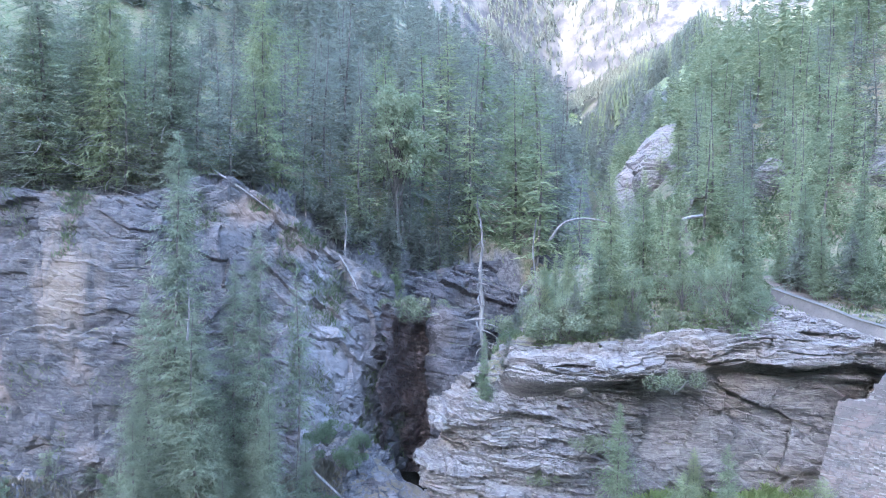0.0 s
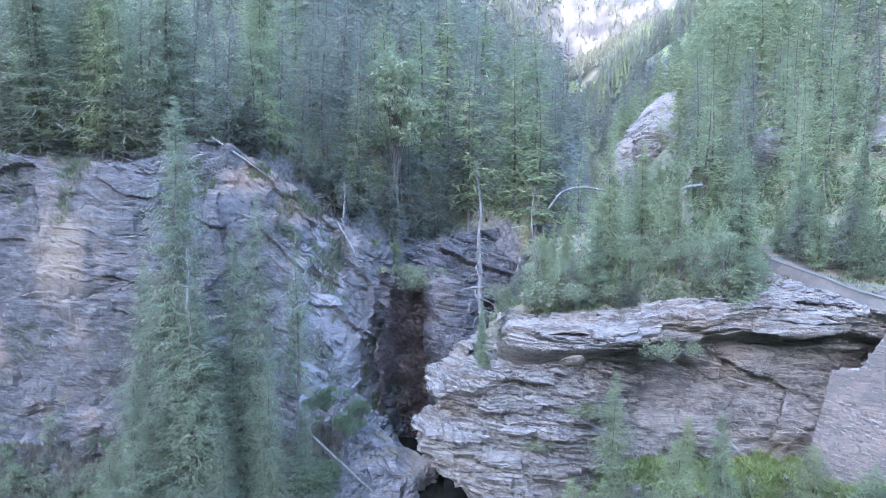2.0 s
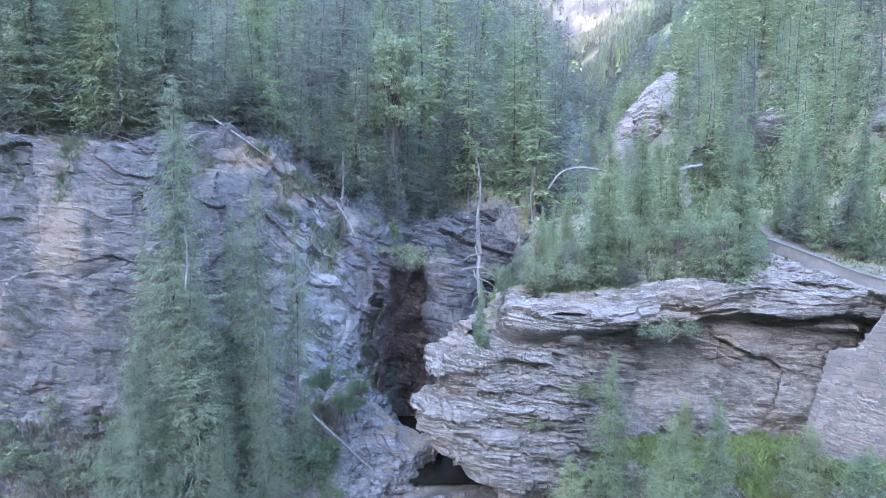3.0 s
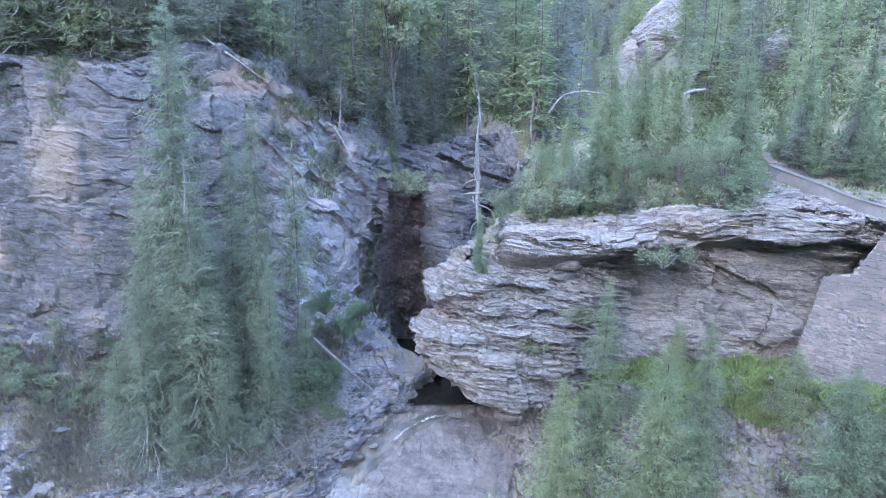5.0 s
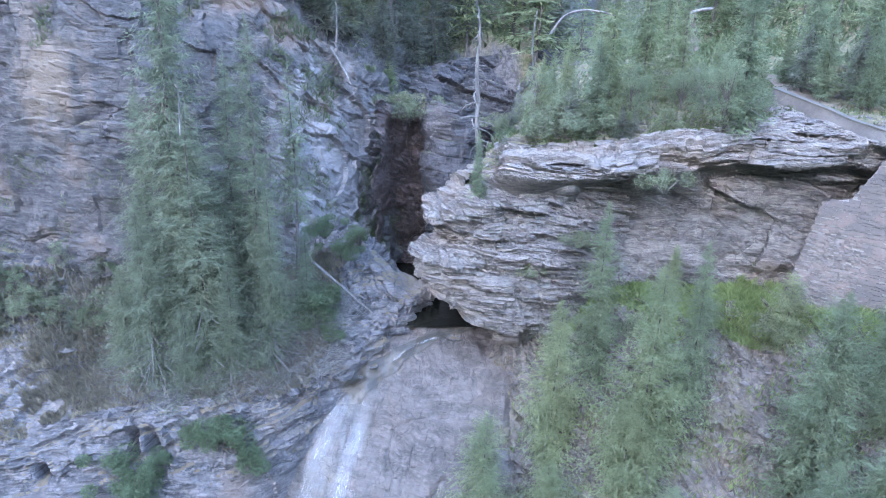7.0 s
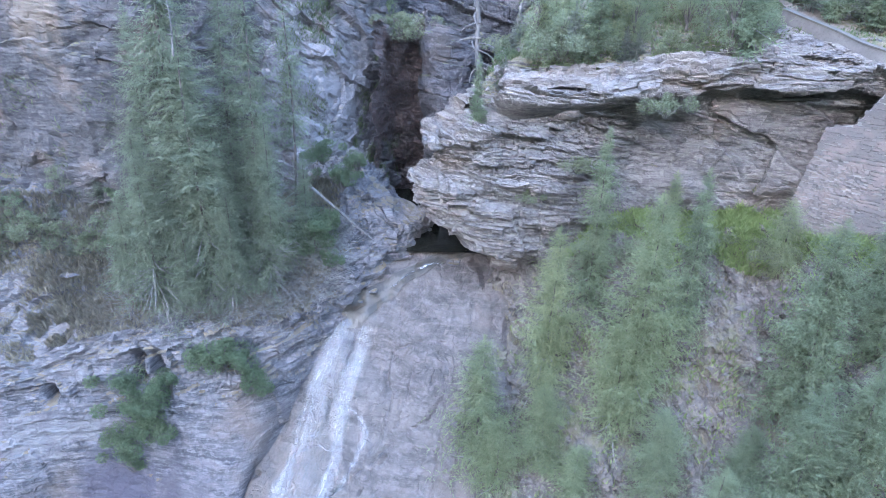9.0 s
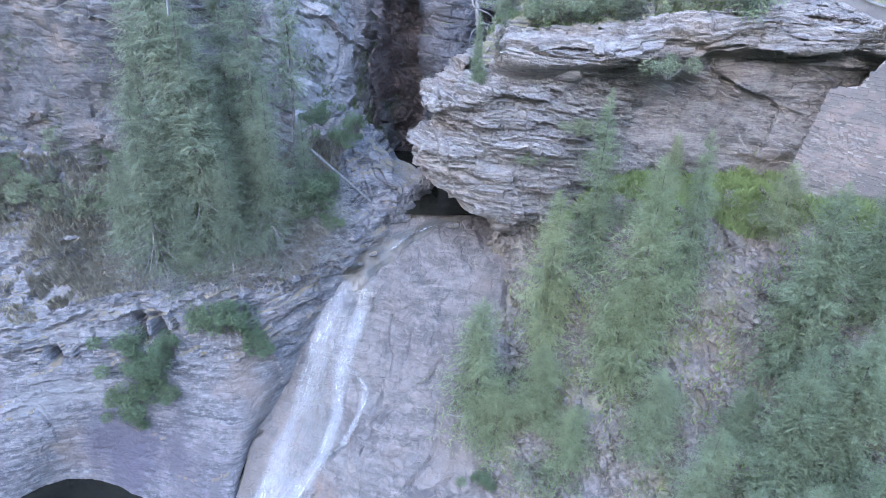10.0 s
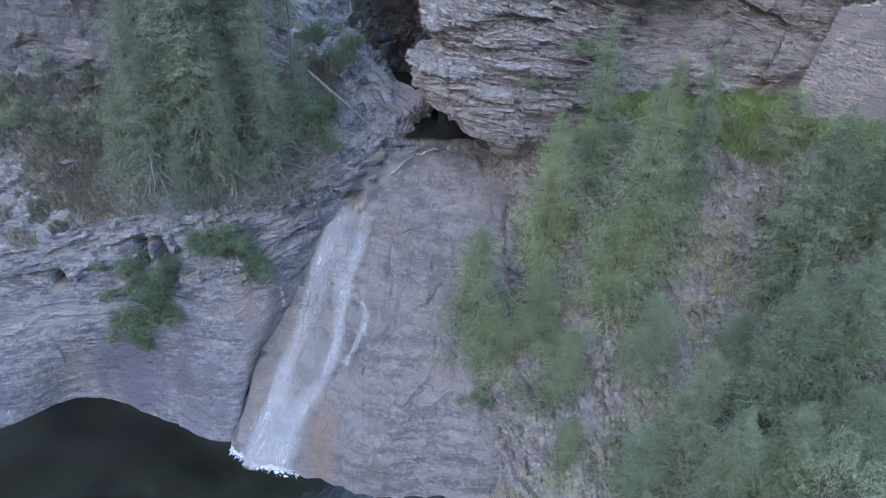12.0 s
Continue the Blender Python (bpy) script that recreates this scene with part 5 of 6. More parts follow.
GRAVEL = plain("gravel", 0.95, (0.078, 0.063, 0.05), (0.112, 0.092, 0.072), 0.8, 0.8, 0.1)
CONCRETE = plain("weathered_concrete", 0.85, (0.09, 0.085, 0.082), (0.12, 0.114, 0.108), 0.9)


def stone_material(name):
    m, nt, b = material(name, 0.9, 0.2)
    co = place_of(nt)
    info = nt.nodes.new("ShaderNodeObjectInfo").outputs["Random"]
    c = mix(nt, info, (0.072, 0.065, 0.061), (0.138, 0.121, 0.111))
    n1, n2 = noise_node(nt, co, 1.5, 5, 0.6), noise_node(nt, co, 14, 5, 0.7)
    c = mix(nt, ramp(nt, n1, 0.45, 0.65, 0, 0.6), c, (0.16, 0.125, 0.11))
    c = mix(nt, ramp(nt, n2, 0.55, 0.7, 0, 0.5), c, (0.20, 0.184, 0.172))
    nt.links.new(c, b.inputs["Base Color"])
    bump(nt, b, n2, 0.6, 0.03)
    return m


STONE = stone_material("wall_stone")
MORTAR = plain("dark_joints", 0.95, (0.16, 0.15, 0.145), (0.22, 0.21, 0.20), 3.0)


def ribbon(rows, width, n, lift=0.0):
    """A strip along a line of (x, y, z)."""
    c = spline(rows, n)
    d = np.gradient(c, axis=0)
    s = np.stack([d[:, 1], -d[:, 0], 0 * d[:, 0]], 1)
    s /= np.linalg.norm(s, axis=1, keepdims=True)
    w = np.linspace(-0.5, 0.5, 9) * width
    g = c[None] + w[:, None, None] * s[None]
    p = g.reshape(-1, 3)
    g[..., 2] += lift + 0.04 * fbm(p / 1.5, 3, 9).reshape(g.shape[:2])
    return g


ROAD = [(36, 30.6, 28.6), (30.2, 33.8, 28.7), (25.0, 36.9, 29.2), (22.4, 41.0, 29.9), (21.9, 46.0, 31.0)]
tagged(new("road", grid_mesh("road", ribbon(ROAD, 2.4, 90), GRAVEL, True)), "narrow pale gravel mountain road above the gorge", "road", kind="structure")
bank = loft([[(24.5, 63, 37.4), (20.6, 58, 35.8), (18.6, 53, 34.0), (17.4, 48, 32.4)],
             [(23.4, 63.5, 36.4), (19.6, 58, 34.8), (17.9, 53, 33.1), (16.9, 48, 31.6)]], 90, 40)
bank = roughen(bank, 0.3, 5, [(0.6, 1, 0.3)], (0, 0, 1), (1, 0, 0), 0.35, 0.9)
tagged(new("road_bank", grid_mesh("road_bank", bank, GRAVEL, True)), "bare pale gravel bank beside the road", "bank", kind="structure")


def box_run(name, rows, width, height, n, mat, rough=0.02, foot=0.5):
    """A low wall along a line: bevelled top, slightly uneven faces."""
    c = spline(rows, n)
    d = np.gradient(c, axis=0)
    s = np.stack([d[:, 1], -d[:, 0], 0 * d[:, 0]], 1)
    s /= np.linalg.norm(s, axis=1, keepdims=True)
    prof = [(-0.5, -foot), (-0.5, 0.93), (-0.42, 1.0), (0.42, 1.0), (0.5, 0.93), (0.5, -foot)]
    g = np.stack([c + s * (a * width) + np.array([0, 0, 1.0]) * (h * height) for a, h in prof])
    p = g.reshape(-1, 3)
    g = g + rough * np.stack([vnoise(p / 0.5, 1), vnoise(p / 0.5, 2), vnoise(p / 0.5, 3)], -1).reshape(g.shape)
    return grid_mesh(name, g, mat, False)


EDGE = [(30.5, 26.6, 28.0), (26.5, 30.2, 28.05), (22.5, 35.6, 28.85), (20.85, 38.0, 29.53), (19.2, 40.4, 30.2)]
parapet = tagged(new("parapet"), "low grey concrete parapet along the road's edge", "parapet", kind="structure")
wall_body = part("wall_body", box_run("wall_body", EDGE, 0.4, 0.5, 80, CONCRETE), parapet)
part("coping", box_run("coping", [(x, y, z + 0.5) for x, y, z in EDGE], 0.48, 0.07, 80, plain("pale_coping", 0.9, (0.06, 0.055, 0.048), (0.082, 0.075, 0.066), 1.2), 0.02, 0.3), wall_body,
     "paler flat coping")

verge = loft([[(18.6, 40.6, 30.1), (20.9, 37.6, 29.3), (22.3, 35.5, 28.75), (25.8, 31.0, 28.0)],
              [(17.0, 39.4, 29.2), (19.6, 37.6, 29.0), (21.5, 36.0, 28.7), (26.0, 33.0, 28.2)],
              [(15.6, 38.6, 28.5), (18.6, 37.5, 28.7), (21.3, 36.6, 28.6), (24.5, 34.9, 27.5)]], 140, 50)
verge = roughen(verge, 0.5, 15, [(0.5, 1.2, 0.3), (0.2, 0.7, 0.15)], (0.05, 0.25, 1), (1, -0.4, 0), 0.15, 1.5)
rock("road_verge", verge, ROCK_BED, "rubble and weeds below the road's parapet", "bank")

# dry-stone retaining wall: courses of rough blocks on a battered face
W0, W1 = np.array([19.75, 36.0, 20.4]), np.array([31.0, 26.6, 20.0])
WDIR = (W1 - W0) / np.linalg.norm(W1 - W0)
WDIR[2] = 0
WOUT = np.array([WDIR[1], -WDIR[0], 0.0])
WOUT /= np.linalg.norm(WOUT)
WTALL = 9.2


def wall_top(s):
    return float(np.interp(s, [0, 1.2, 1.9, 2.5, 15], [4.9, 5.3, 7.5, 9.15, 9.3]))


def wall_at(s, h, out=0.0):
    return W0 + WDIR * s - WOUT * (0.13 * h - out) + np.array([0, 0, h])


wall = tagged(new("retaining_wall"), "battered retaining wall of rough grey stone blocks", "stone wall", kind="structure")
lean_in = lambda h: 0.17 * h       # the wall's free end slopes in as it rises
gv = np.array([[wall_at(lean_in(f * wall_top(s)) + s, f * wall_top(s), 0.02) for s in np.linspace(0, 14, 60)] for f in np.linspace(1, -0.2, 14)])
part("core", grid_mesh("core", gv, MORTAR, False), wall, "dark recessed joints")
ge = np.array([[wall_at(lean_in(h), h, -0.14 - dpt) for h in np.linspace(0, 4.9, 8)] for dpt in (0.0, 2.5)])
part("end_face", grid_mesh("end_face", ge, STONE, False), wall)


def block_mesh(name, seed, mat=None):
    """A rough stone block of size 1, chipped and rounded at its front."""
    rg = np.random.RandomState(seed)
    bm = bmesh.new()
    bmesh.ops.create_cube(bm, size=1.0)
    bmesh.ops.bevel(bm, geom=bm.edges[:], offset=0.09, segments=1, affect="EDGES")
    for v in bm.verts:
        v.co += Vector(rg.normal(0, 0.055, 3))
    me = bpy.data.meshes.new(name)
    bm.to_mesh(me)
    bm.free()
    me.materials.append(mat or STONE)
    return me


WALL_BLOCKS = [block_mesh("stone", s) for s in range(6)]
wr = np.random.RandomState(4)
wall_turn = math.degrees(math.atan2(WDIR[1], WDIR[0]))
stones, rest = 0, []
h = -1.3
while h < WTALL:
    ch = wr.uniform(0.10, 0.24)
    s = lean_in(h) + wr.uniform(-0.05, 0.0)
    while s < 14:
        ln = wr.uniform(0.13, 0.46)
        if h + ch * 0.6 < wall_top(s + ln / 2 - lean_in(h)):
            c = wall_at(s + ln / 2, h + ch / 2 + wr.normal(0, 0.03), -0.10 + wr.uniform(-0.012, 0.018))
            m = Matrix.Translation(Vector(c)) @ pose(0, 0, 0, -7.4 + wr.normal(0, 0.8), wr.normal(0, 4.0), wall_turn + wr.normal(0, 0.6)) @ Matrix.Diagonal((ln * 1.0, 0.4, ch * wr.uniform(0.8, 1.02), 1))
            if s < 3.2 and stones < 300:
                ob = new("stone", WALL_BLOCKS[wr.randint(6)])
                ob.parent = wall
                ob.matrix_basis = m
                stones += 1
            else:
                rest.append(m)
        s += ln
    h += ch
box = np.array([(x, y, z) for x in (-0.5, 0.5) for y in (-0.5, 0.5) for z in (-0.5, 0.5)])
quad = np.array([(0, 1, 3, 2), (4, 6, 7, 5), (0, 4, 5, 1), (2, 3, 7, 6), (0, 2, 6, 4), (1, 5, 7, 3)])
rv = np.concatenate([np.array([m @ Vector(c) for c in box]) for m in rest])
rf = np.concatenate([quad + 8 * i for i in range(len(rest))])
tagged(part("stonework", from_arrays("stonework", rv, rf, STONE), wall, "further courses of rough blocks"), kind="stuff")

# ---- the waterfall and the stream ----
def running(name, grey, lo, hi, most, rough):
    """Broken white water: streaks along the flow, thinning out towards the edges of its sheet."""
    m, nt, b = material(name, rough, 0.4)
    flow = nt.nodes.new("ShaderNodeUVMap")
    flow.uv_map = "flow"
    streaks = noise_node(nt, flow.outputs[0], 1.0, 6, 0.7, stretch=((7.0, 0.7, 1), (0, 0, 0)), distortion=1.2)
    drops = noise_node(nt, flow.outputs[0], 9.0, 4, 0.75)
    width = nt.nodes.new("ShaderNodeUVMap")
    width.uv_map = "across"
    x = maths(nt, "ABSOLUTE", maths(nt, "SUBTRACT", axis_of(nt, width.outputs[0], 0), 0.5))
    f = maths(nt, "ADD", maths(nt, "MULTIPLY", streaks, 0.75), maths(nt, "MULTIPLY", drops, 0.35))
    f = maths(nt, "SUBTRACT", f, maths(nt, "MULTIPLY", maths(nt, "POWER", maths(nt, "MULTIPLY", x, 2.0), 2.5), 0.35))
    nt.links.new(mix(nt, drops, tuple(0.7 * g for g in grey), grey), b.inputs["Base Color"])
    nt.links.new(ramp(nt, f, lo, hi, 0.0, most), b.inputs["Alpha"])
    return m


foam_m = running("white_water", (0.30, 0.304, 0.31), 0.40, 0.78, 0.9, 0.5)
froth_m, nt, b = material("froth", 0.6, 0.3)
co = place_of(nt)
nt.links.new(mix(nt, noise_node(nt, co, 6, 4), (0.28, 0.29, 0.3), (0.42, 0.435, 0.45)), b.inputs["Base Color"])
veil_m = running("thin_water", (0.24, 0.245, 0.255), 0.42, 0.82, 0.45, 0.3)


def on_grid(g, uv, lift):
    """Points on a grid (nv, nu, 3) at parameters (u, v), lifted off it."""
    nv, nu = g.shape[:2]
    n = normals(g)
    u, v = np.clip(uv[:, 0], 0, 1) * (nu - 1.001), np.clip(uv[:, 1], 0, 1) * (nv - 1.001)
    i, j = u.astype(int), v.astype(int)
    fu, fv = (u - i)[:, None], (v - j)[:, None]
    q = (g[j, i] * (1 - fu) + g[j, i + 1] * fu) * (1 - fv) + (g[j + 1, i] * (1 - fu) + g[j + 1, i + 1] * fu) * fv
    return q + n[j, i] * np.asarray(lift)[..., None]


def strand(path, widths, seed, lift, side, nu=36, nv=130):
    """A sheet of water running down the slab along a path of (u, v), rippled, with its flow measured in metres."""
    c = spline(path, nv)
    w = spline(np.array(widths)[:, None], nv)
    x = np.linspace(-1, 1, nu)[None]
    uv = np.stack([c[:, :1] + side[0] * w * x, c[:, 1:] + side[1] * w * x], -1)
    flat = uv.reshape(-1, 2)
    ripple = vnoise(np.column_stack([flat * [90, 30], 0 * flat[:, 0] + seed]), seed)
    q = on_grid(slab, flat, lift + 0.05 * ripple + 0.05 * (1 - (np.repeat(x, nv, 0) ** 2)).ravel())
    g = q.reshape(nv, nu, 3)
    along = np.concatenate([[0], np.cumsum(np.linalg.norm(np.diff(g[:, nu // 2], axis=0), axis=1))])
    wide = np.linalg.norm(g[:, -1] - g[:, 0], axis=1)
    flow = np.stack([(x * wide[:, None] / 2) + 7.3 * seed, np.repeat(along[:, None], nu, 1)], -1).reshape(-1, 2)
    across = np.stack([np.repeat((x + 1) / 2, nv, 0), np.repeat(along[:, None], nu, 1)], -1).reshape(-1, 2)
    a = np.arange(nv * nu).reshape(nv, nu)
    f = np.stack([a[:-1, :-1], a[1:, :-1], a[1:, 1:], a[:-1, 1:]], -1).reshape(-1, 4)
    return q, f, flow, across


def sheet(name, path, widths, seed, lift, mat, parent, side=(1.0, 0.0), label=""):
    v, f, flow, across = strand(path, widths, seed, lift, side)
    me = from_arrays(name, v, f, mat, True, flow)
    layer = me.uv_layers.new(name="across")
    layer.data.foreach_set("uv", np.ascontiguousarray(across, np.float32)[f.ravel()].ravel())
    return part(name, me, parent, label)


fall = tagged(new("waterfall"), "white waterfall sliding down the slab in two strands", "waterfall", kind="structure")
MAIN = [(0.225, 0.37), (0.245, 0.46), (0.258, 0.573), (0.249, 0.628), (0.249, 0.703), (0.235, 0.782), (0.215, 0.85)]
SIDE = [(0.40, 0.40), (0.41, 0.46), (0.416, 0.54), (0.45, 0.63), (0.43, 0.69), (0.36, 0.753), (0.35, 0.86)]
sheet("main_strand", MAIN, [0.10, 0.12, 0.11, 0.06, 0.10, 0.135, 0.15], 1, 0.07, foam_m, fall)
sheet("side_strand", SIDE, [0.05, 0.065, 0.07, 0.05, 0.055, 0.08, 0.09], 2, 0.08, foam_m, fall)
sheet("stray_jet", [(0.42, 0.545), (0.5, 0.565), (0.565, 0.61), (0.53, 0.66), (0.46, 0.69)], [0.012, 0.02, 0.025, 0.025, 0.03], 3, 0.09, foam_m, fall)
sheet("cross_jet", [(0.43, 0.62), (0.34, 0.605), (0.27, 0.62)], [0.02, 0.025, 0.025], 4, 0.09, foam_m, fall)
BOTH = [((a + c) / 2, (v + w) / 2) for (a, v), (c, w) in zip(MAIN, SIDE)]
sheet("veil", BOTH, [0.15, 0.15, 0.14, 0.13, 0.14, 0.14, 0.15], 5, 0.05, veil_m, fall, label="thin film of running water")

# foam where the fall meets the pool
fr = np.random.RandomState(8)
n = 3000
fx = np.clip(fr.normal(-10.2, 0.85, n), -12.0, -7.6)
fy = 28.2 - 0.43 * (fx + 11.9) - np.abs(fr.normal(0, 0.22, n)) + 0.3 * fr.rand(n)
cen = np.stack([fx, fy, 0.02 + np.abs(fr.normal(0, 0.05, n))], -1)
a = fr.normal(0, 1, (n, 3)) * [1, 1, 0.4]
b3 = fr.normal(0, 1, (n, 3)) * [1, 1, 0.4]
tagged(new("foam", soup("foam", np.stack([cen - a * 0.05, cen + a * 0.06, cen + b3 * 0.07], 1), froth_m)), "white foam where the waterfall enters the pool", "foam", kind="stuff")

stream_m, nt, b = material("stream_water", 0.4, 0.35)
co = place_of(nt)
n1 = noise_node(nt, co, 1.2, 5, 0.6, distortion=0.8)
nt.links.new(mix(nt, ramp(nt, n1, 0.4, 0.62), (0.032, 0.028, 0.022), (0.066, 0.058, 0.047)), b.inputs["Base Color"])
bump(nt, b, noise_node(nt, co, 3.5, 4), 0.3, 0.08)
SV = [0.05, 0.13, 0.17, 0.21, 0.27, 0.33, 0.40]
sv = np.linspace(0.05, 0.40, 60)
mid, half = np.interp(sv, SV, [0.78, 0.62, 0.49, 0.38, 0.32, 0.30, 0.28]), np.interp(sv, SV, [0.10, 0.17, 0.19, 0.16, 0.13, 0.12, 0.10])
uvs = np.stack([mid[:, None] + half[:, None] * np.linspace(-1, 1, 30)[None], np.repeat(sv[:, None], 30, 1)], -1).reshape(-1, 2)
q = on_grid(slab, uvs, 0.08 + 0.03 * vnoise(np.column_stack([uvs * 24, uvs[:, :1] * 0]), 7))
tagged(new("stream", grid_mesh("stream", q.reshape(60, 30, 3), stream_m, True)), "shallow brown stream over bedrock", "stream", kind="structure")
rapid = sheet("rapid", [(0.74, 0.165), (0.67, 0.142), (0.593, 0.146), (0.53, 0.168), (0.47, 0.185)], [0.008, 0.014, 0.012, 0.016, 0.012], 6, 0.17, foam_m, None, (0.15, 1.0))
tagged(rapid, "small white rapid in the stream", "rapid", kind="structure")


# ---- loose stones, boulders, timber ----
def boulder(seed, mat, sub=2):
    bm = bmesh.new()
    bmesh.ops.create_icosphere(bm, subdivisions=sub, radius=0.5)
    rg = np.random.RandomState(seed)
    for _ in range(11):
        n = Vector(rg.normal(0, 1, 3)).normalized()
        d = rg.uniform(0.16, 0.36)
        for v in bm.verts:
            over = v.co.dot(n) - d
            if over > 0:
                v.co -= n * over
    for v in bm.verts:
        v.co *= 1 + 0.07 * noise.noise(v.co * 4 + Vector((seed, 0, 0)))
    me = bpy.data.meshes.new("boulder")
    bm.to_mesh(me)
    bm.free()
    me.materials.append(mat)
    return me


BOULDERS = [boulder(s, ROCK_TERRACE, 3) for s in range(4)]


def put_boulder(k, x, y, z, sx, sy, sz, turn, label, tilt=0):
    ob = new("boulder", BOULDERS[k])
    ob.matrix_basis = Matrix.Translation((x, y, z)) @ pose(0, 0, 0, tilt, tilt * 0.5, turn) @ Matrix.Diagonal((sx, sy, sz, 1))
    return tagged(ob, label, "boulder")


for k, x, y, z, sx, sy, sz, tn in [(1, -4.9, 40.0, 13.2, 2.4, 1.2, 0.9, 35), (2, -5.4, 38.8, 12.6, 1.6, 1.0, 0.6, 50), (3, -3.8, 39.6, 12.9, 0.9, 0.6, 0.35, 10),
                                   (1, -4.6, 39.0, 12.5, 0.8, 0.5, 0.3, 70), (0, 1.5, 41.3, 14.3, 1.8, 0.9, 0.5, 5)]:
    put_boulder(k, x, y, z, sx, sy, sz, tn, "water-worn grey boulder beside the stream", 8)


def scatter(name, g, n, seed, lo, hi, mat, label, u, v, flat=0.6):
    """Broken stones lying on a slope, joined."""
    rg = np.random.RandomState(seed)
    p = on_grid(g, np.stack([rg.uniform(*u, n), rg.uniform(*v, n)], 1), np.zeros(n))
    s = lo * (hi / lo) ** (rg.rand(n) ** 2.2)
    base = np.array([(1, 0, 0), (-1, 0, 0), (0, 1, 0), (0, -1, 0), (0, 0, 1), (0, 0, -1)]) * 0.5
    tri = np.array([(0, 2, 4), (2, 1, 4), (1, 3, 4), (3, 0, 4), (2, 0, 5), (1, 2, 5), (3, 1, 5), (0, 3, 5)])
    q = base[None] * rg.uniform(0.6, 1.4, (n, 6, 1)) + rg.normal(0, 0.12, (n, 6, 3))
    a = rg.uniform(0, 6.28, n)
    c, sn = np.cos(a)[:, None], np.sin(a)[:, None]
    q = np.stack([q[..., 0] * c - q[..., 1] * sn, q[..., 0] * sn + q[..., 1] * c, q[..., 2] * flat], -1) * s[:, None, None] + p[:, None]
    f = (tri[None] + 6 * np.arange(n)[:, None, None]).reshape(-1, 3)
    return tagged(new(name, from_arrays(name, q.reshape(-1, 3), f, mat)), label, "stones", kind="stuff")


scatter("scree", slope, 4200, 3, 0.08, 0.6, ROCK_BED, "loose broken stones on the steep slope", (0.0, 0.8), (0.25, 0.9))
scatter("terrace_rubble", terrace, 1500, 4, 0.1, 0.8, ROCK_TERRACE, "pale rubble lying on the terrace", (0.3, 0.9), (0.12, 0.5))
scatter("shelf_rubble", shelf, 600, 5, 0.08, 0.4, ROCK_BED, "small stones on top of the outcrop", (0.0, 0.9), (0.2, 0.8))


scatter("verge_rubble", verge, 500, 6, 0.08, 0.45, ROCK_BED, "broken stones below the road's parapet", (0.0, 1.0), (0.1, 0.95))


def tufts(name, g, n, seed, lo, hi, mat, label, u, v, dens=None, wide=0.05, bend=0.4):
    """Grass and low growth as blades standing on a surface, thicker where dens says."""
    rg = np.random.RandomState(seed)
    uv = np.stack([rg.uniform(*u, n), rg.uniform(*v, n)], 1)
    p = on_grid(g, uv, np.full(n, -0.03))
    keep = fbm(p / 2.2, 3, seed) > (-0.1 if dens is None else dens(uv))
    p = p[keep]
    n = len(p)
    hh = rg.uniform(lo, hi, n)
    a = rg.uniform(0, 6.28, n)
    side = np.stack([np.cos(a), np.sin(a), 0 * a], -1) * (wide * rg.uniform(0.6, 1.6, n))[:, None]
    tip = p + np.stack([bend * hh * rg.normal(0, 1, n), bend * hh * rg.normal(0, 1, n) - 0.2 * hh, hh], -1)
    return tagged(new(name, soup(name, np.stack([p - side, p + side, tip], 1), mat)), label, "grass", kind="stuff")


DRY = leaf_material("dry_growth", (0.13, 0.112, 0.08), (0.165, 0.142, 0.1), (0.21, 0.19, 0.135), 0.2, 0.2)
BRUSH = leaf_material("brown_heath", (0.10, 0.088, 0.075), (0.125, 0.115, 0.085), (0.16, 0.14, 0.115), 0.2, 0.2)
HEATH = leaf_material("heath", (0.07, 0.10, 0.05), (0.10, 0.12, 0.06), (0.13, 0.15, 0.08), 0.3, 0.2)
tufts("ledge_grass", slope, 42000, 21, 0.15, 0.6, GRASS, "long yellow-green grass on the ledge under the overhang", (0.2, 0.9), (0.04, 0.27), lambda uv: -0.75 + 9 * np.maximum(0, uv[:, 1] - 0.12), 0.04, 0.6)
tufts("slope_grass", slope, 22000, 22, 0.15, 0.45, GRASS, "rough grass between stones on the slope", (0.06, 1.0), (0.22, 0.95), lambda uv: 0.15)
tufts("slope_dry_growth", slope, 20000, 23, 0.15, 0.4, DRY, "dry brown growth on the slope", (0.02, 1.0), (0.2, 0.95), lambda uv: 0.1)
tufts("terrace_heath", terrace, 42000, 24, 0.2, 0.55, BRUSH, "low brown heath on the terrace", (0.15, 0.70), (0.06, 0.46), lambda uv: -0.05, 0.08)
tufts("terrace_dry_growth", terrace, 40000, 25, 0.15, 0.45, DRY, "dry brown growth on the terrace", (0.15, 0.72), (0.06, 0.48), lambda uv: -0.05)
tufts("shelf_grass", shelf, 16000, 26, 0.1, 0.35, HEATH, "short dry grass on the outcrop", (0.0, 1.0), (0.0, 0.75), lambda uv: 0.0)


tufts("cliff_scrub", west, 26000, 27, 0.15, 0.5, HEATH, "grey-green scrub clinging to the cliff", (0.2, 0.95), (0.0, 0.2), lambda uv: 0.05 + 3 * uv[:, 1], 0.035, 0.7)
tufts("gully_scrub", west, 30000, 31, 0.15, 0.5, HEATH, "grey-green scrub on the broken rock beside the gorge", (0.6, 0.97), (0.08, 0.9), lambda uv: 0.1, 0.035, 0.7)
tufts("cliff_foot_scrub", west, 22000, 28, 0.15, 0.5, HEATH, "scrub on ledges low on the cliff", (0.2, 0.95), (0.5, 1.0), lambda uv: 0.5 - 0.5 * uv[:, 1], 0.035, 0.7)
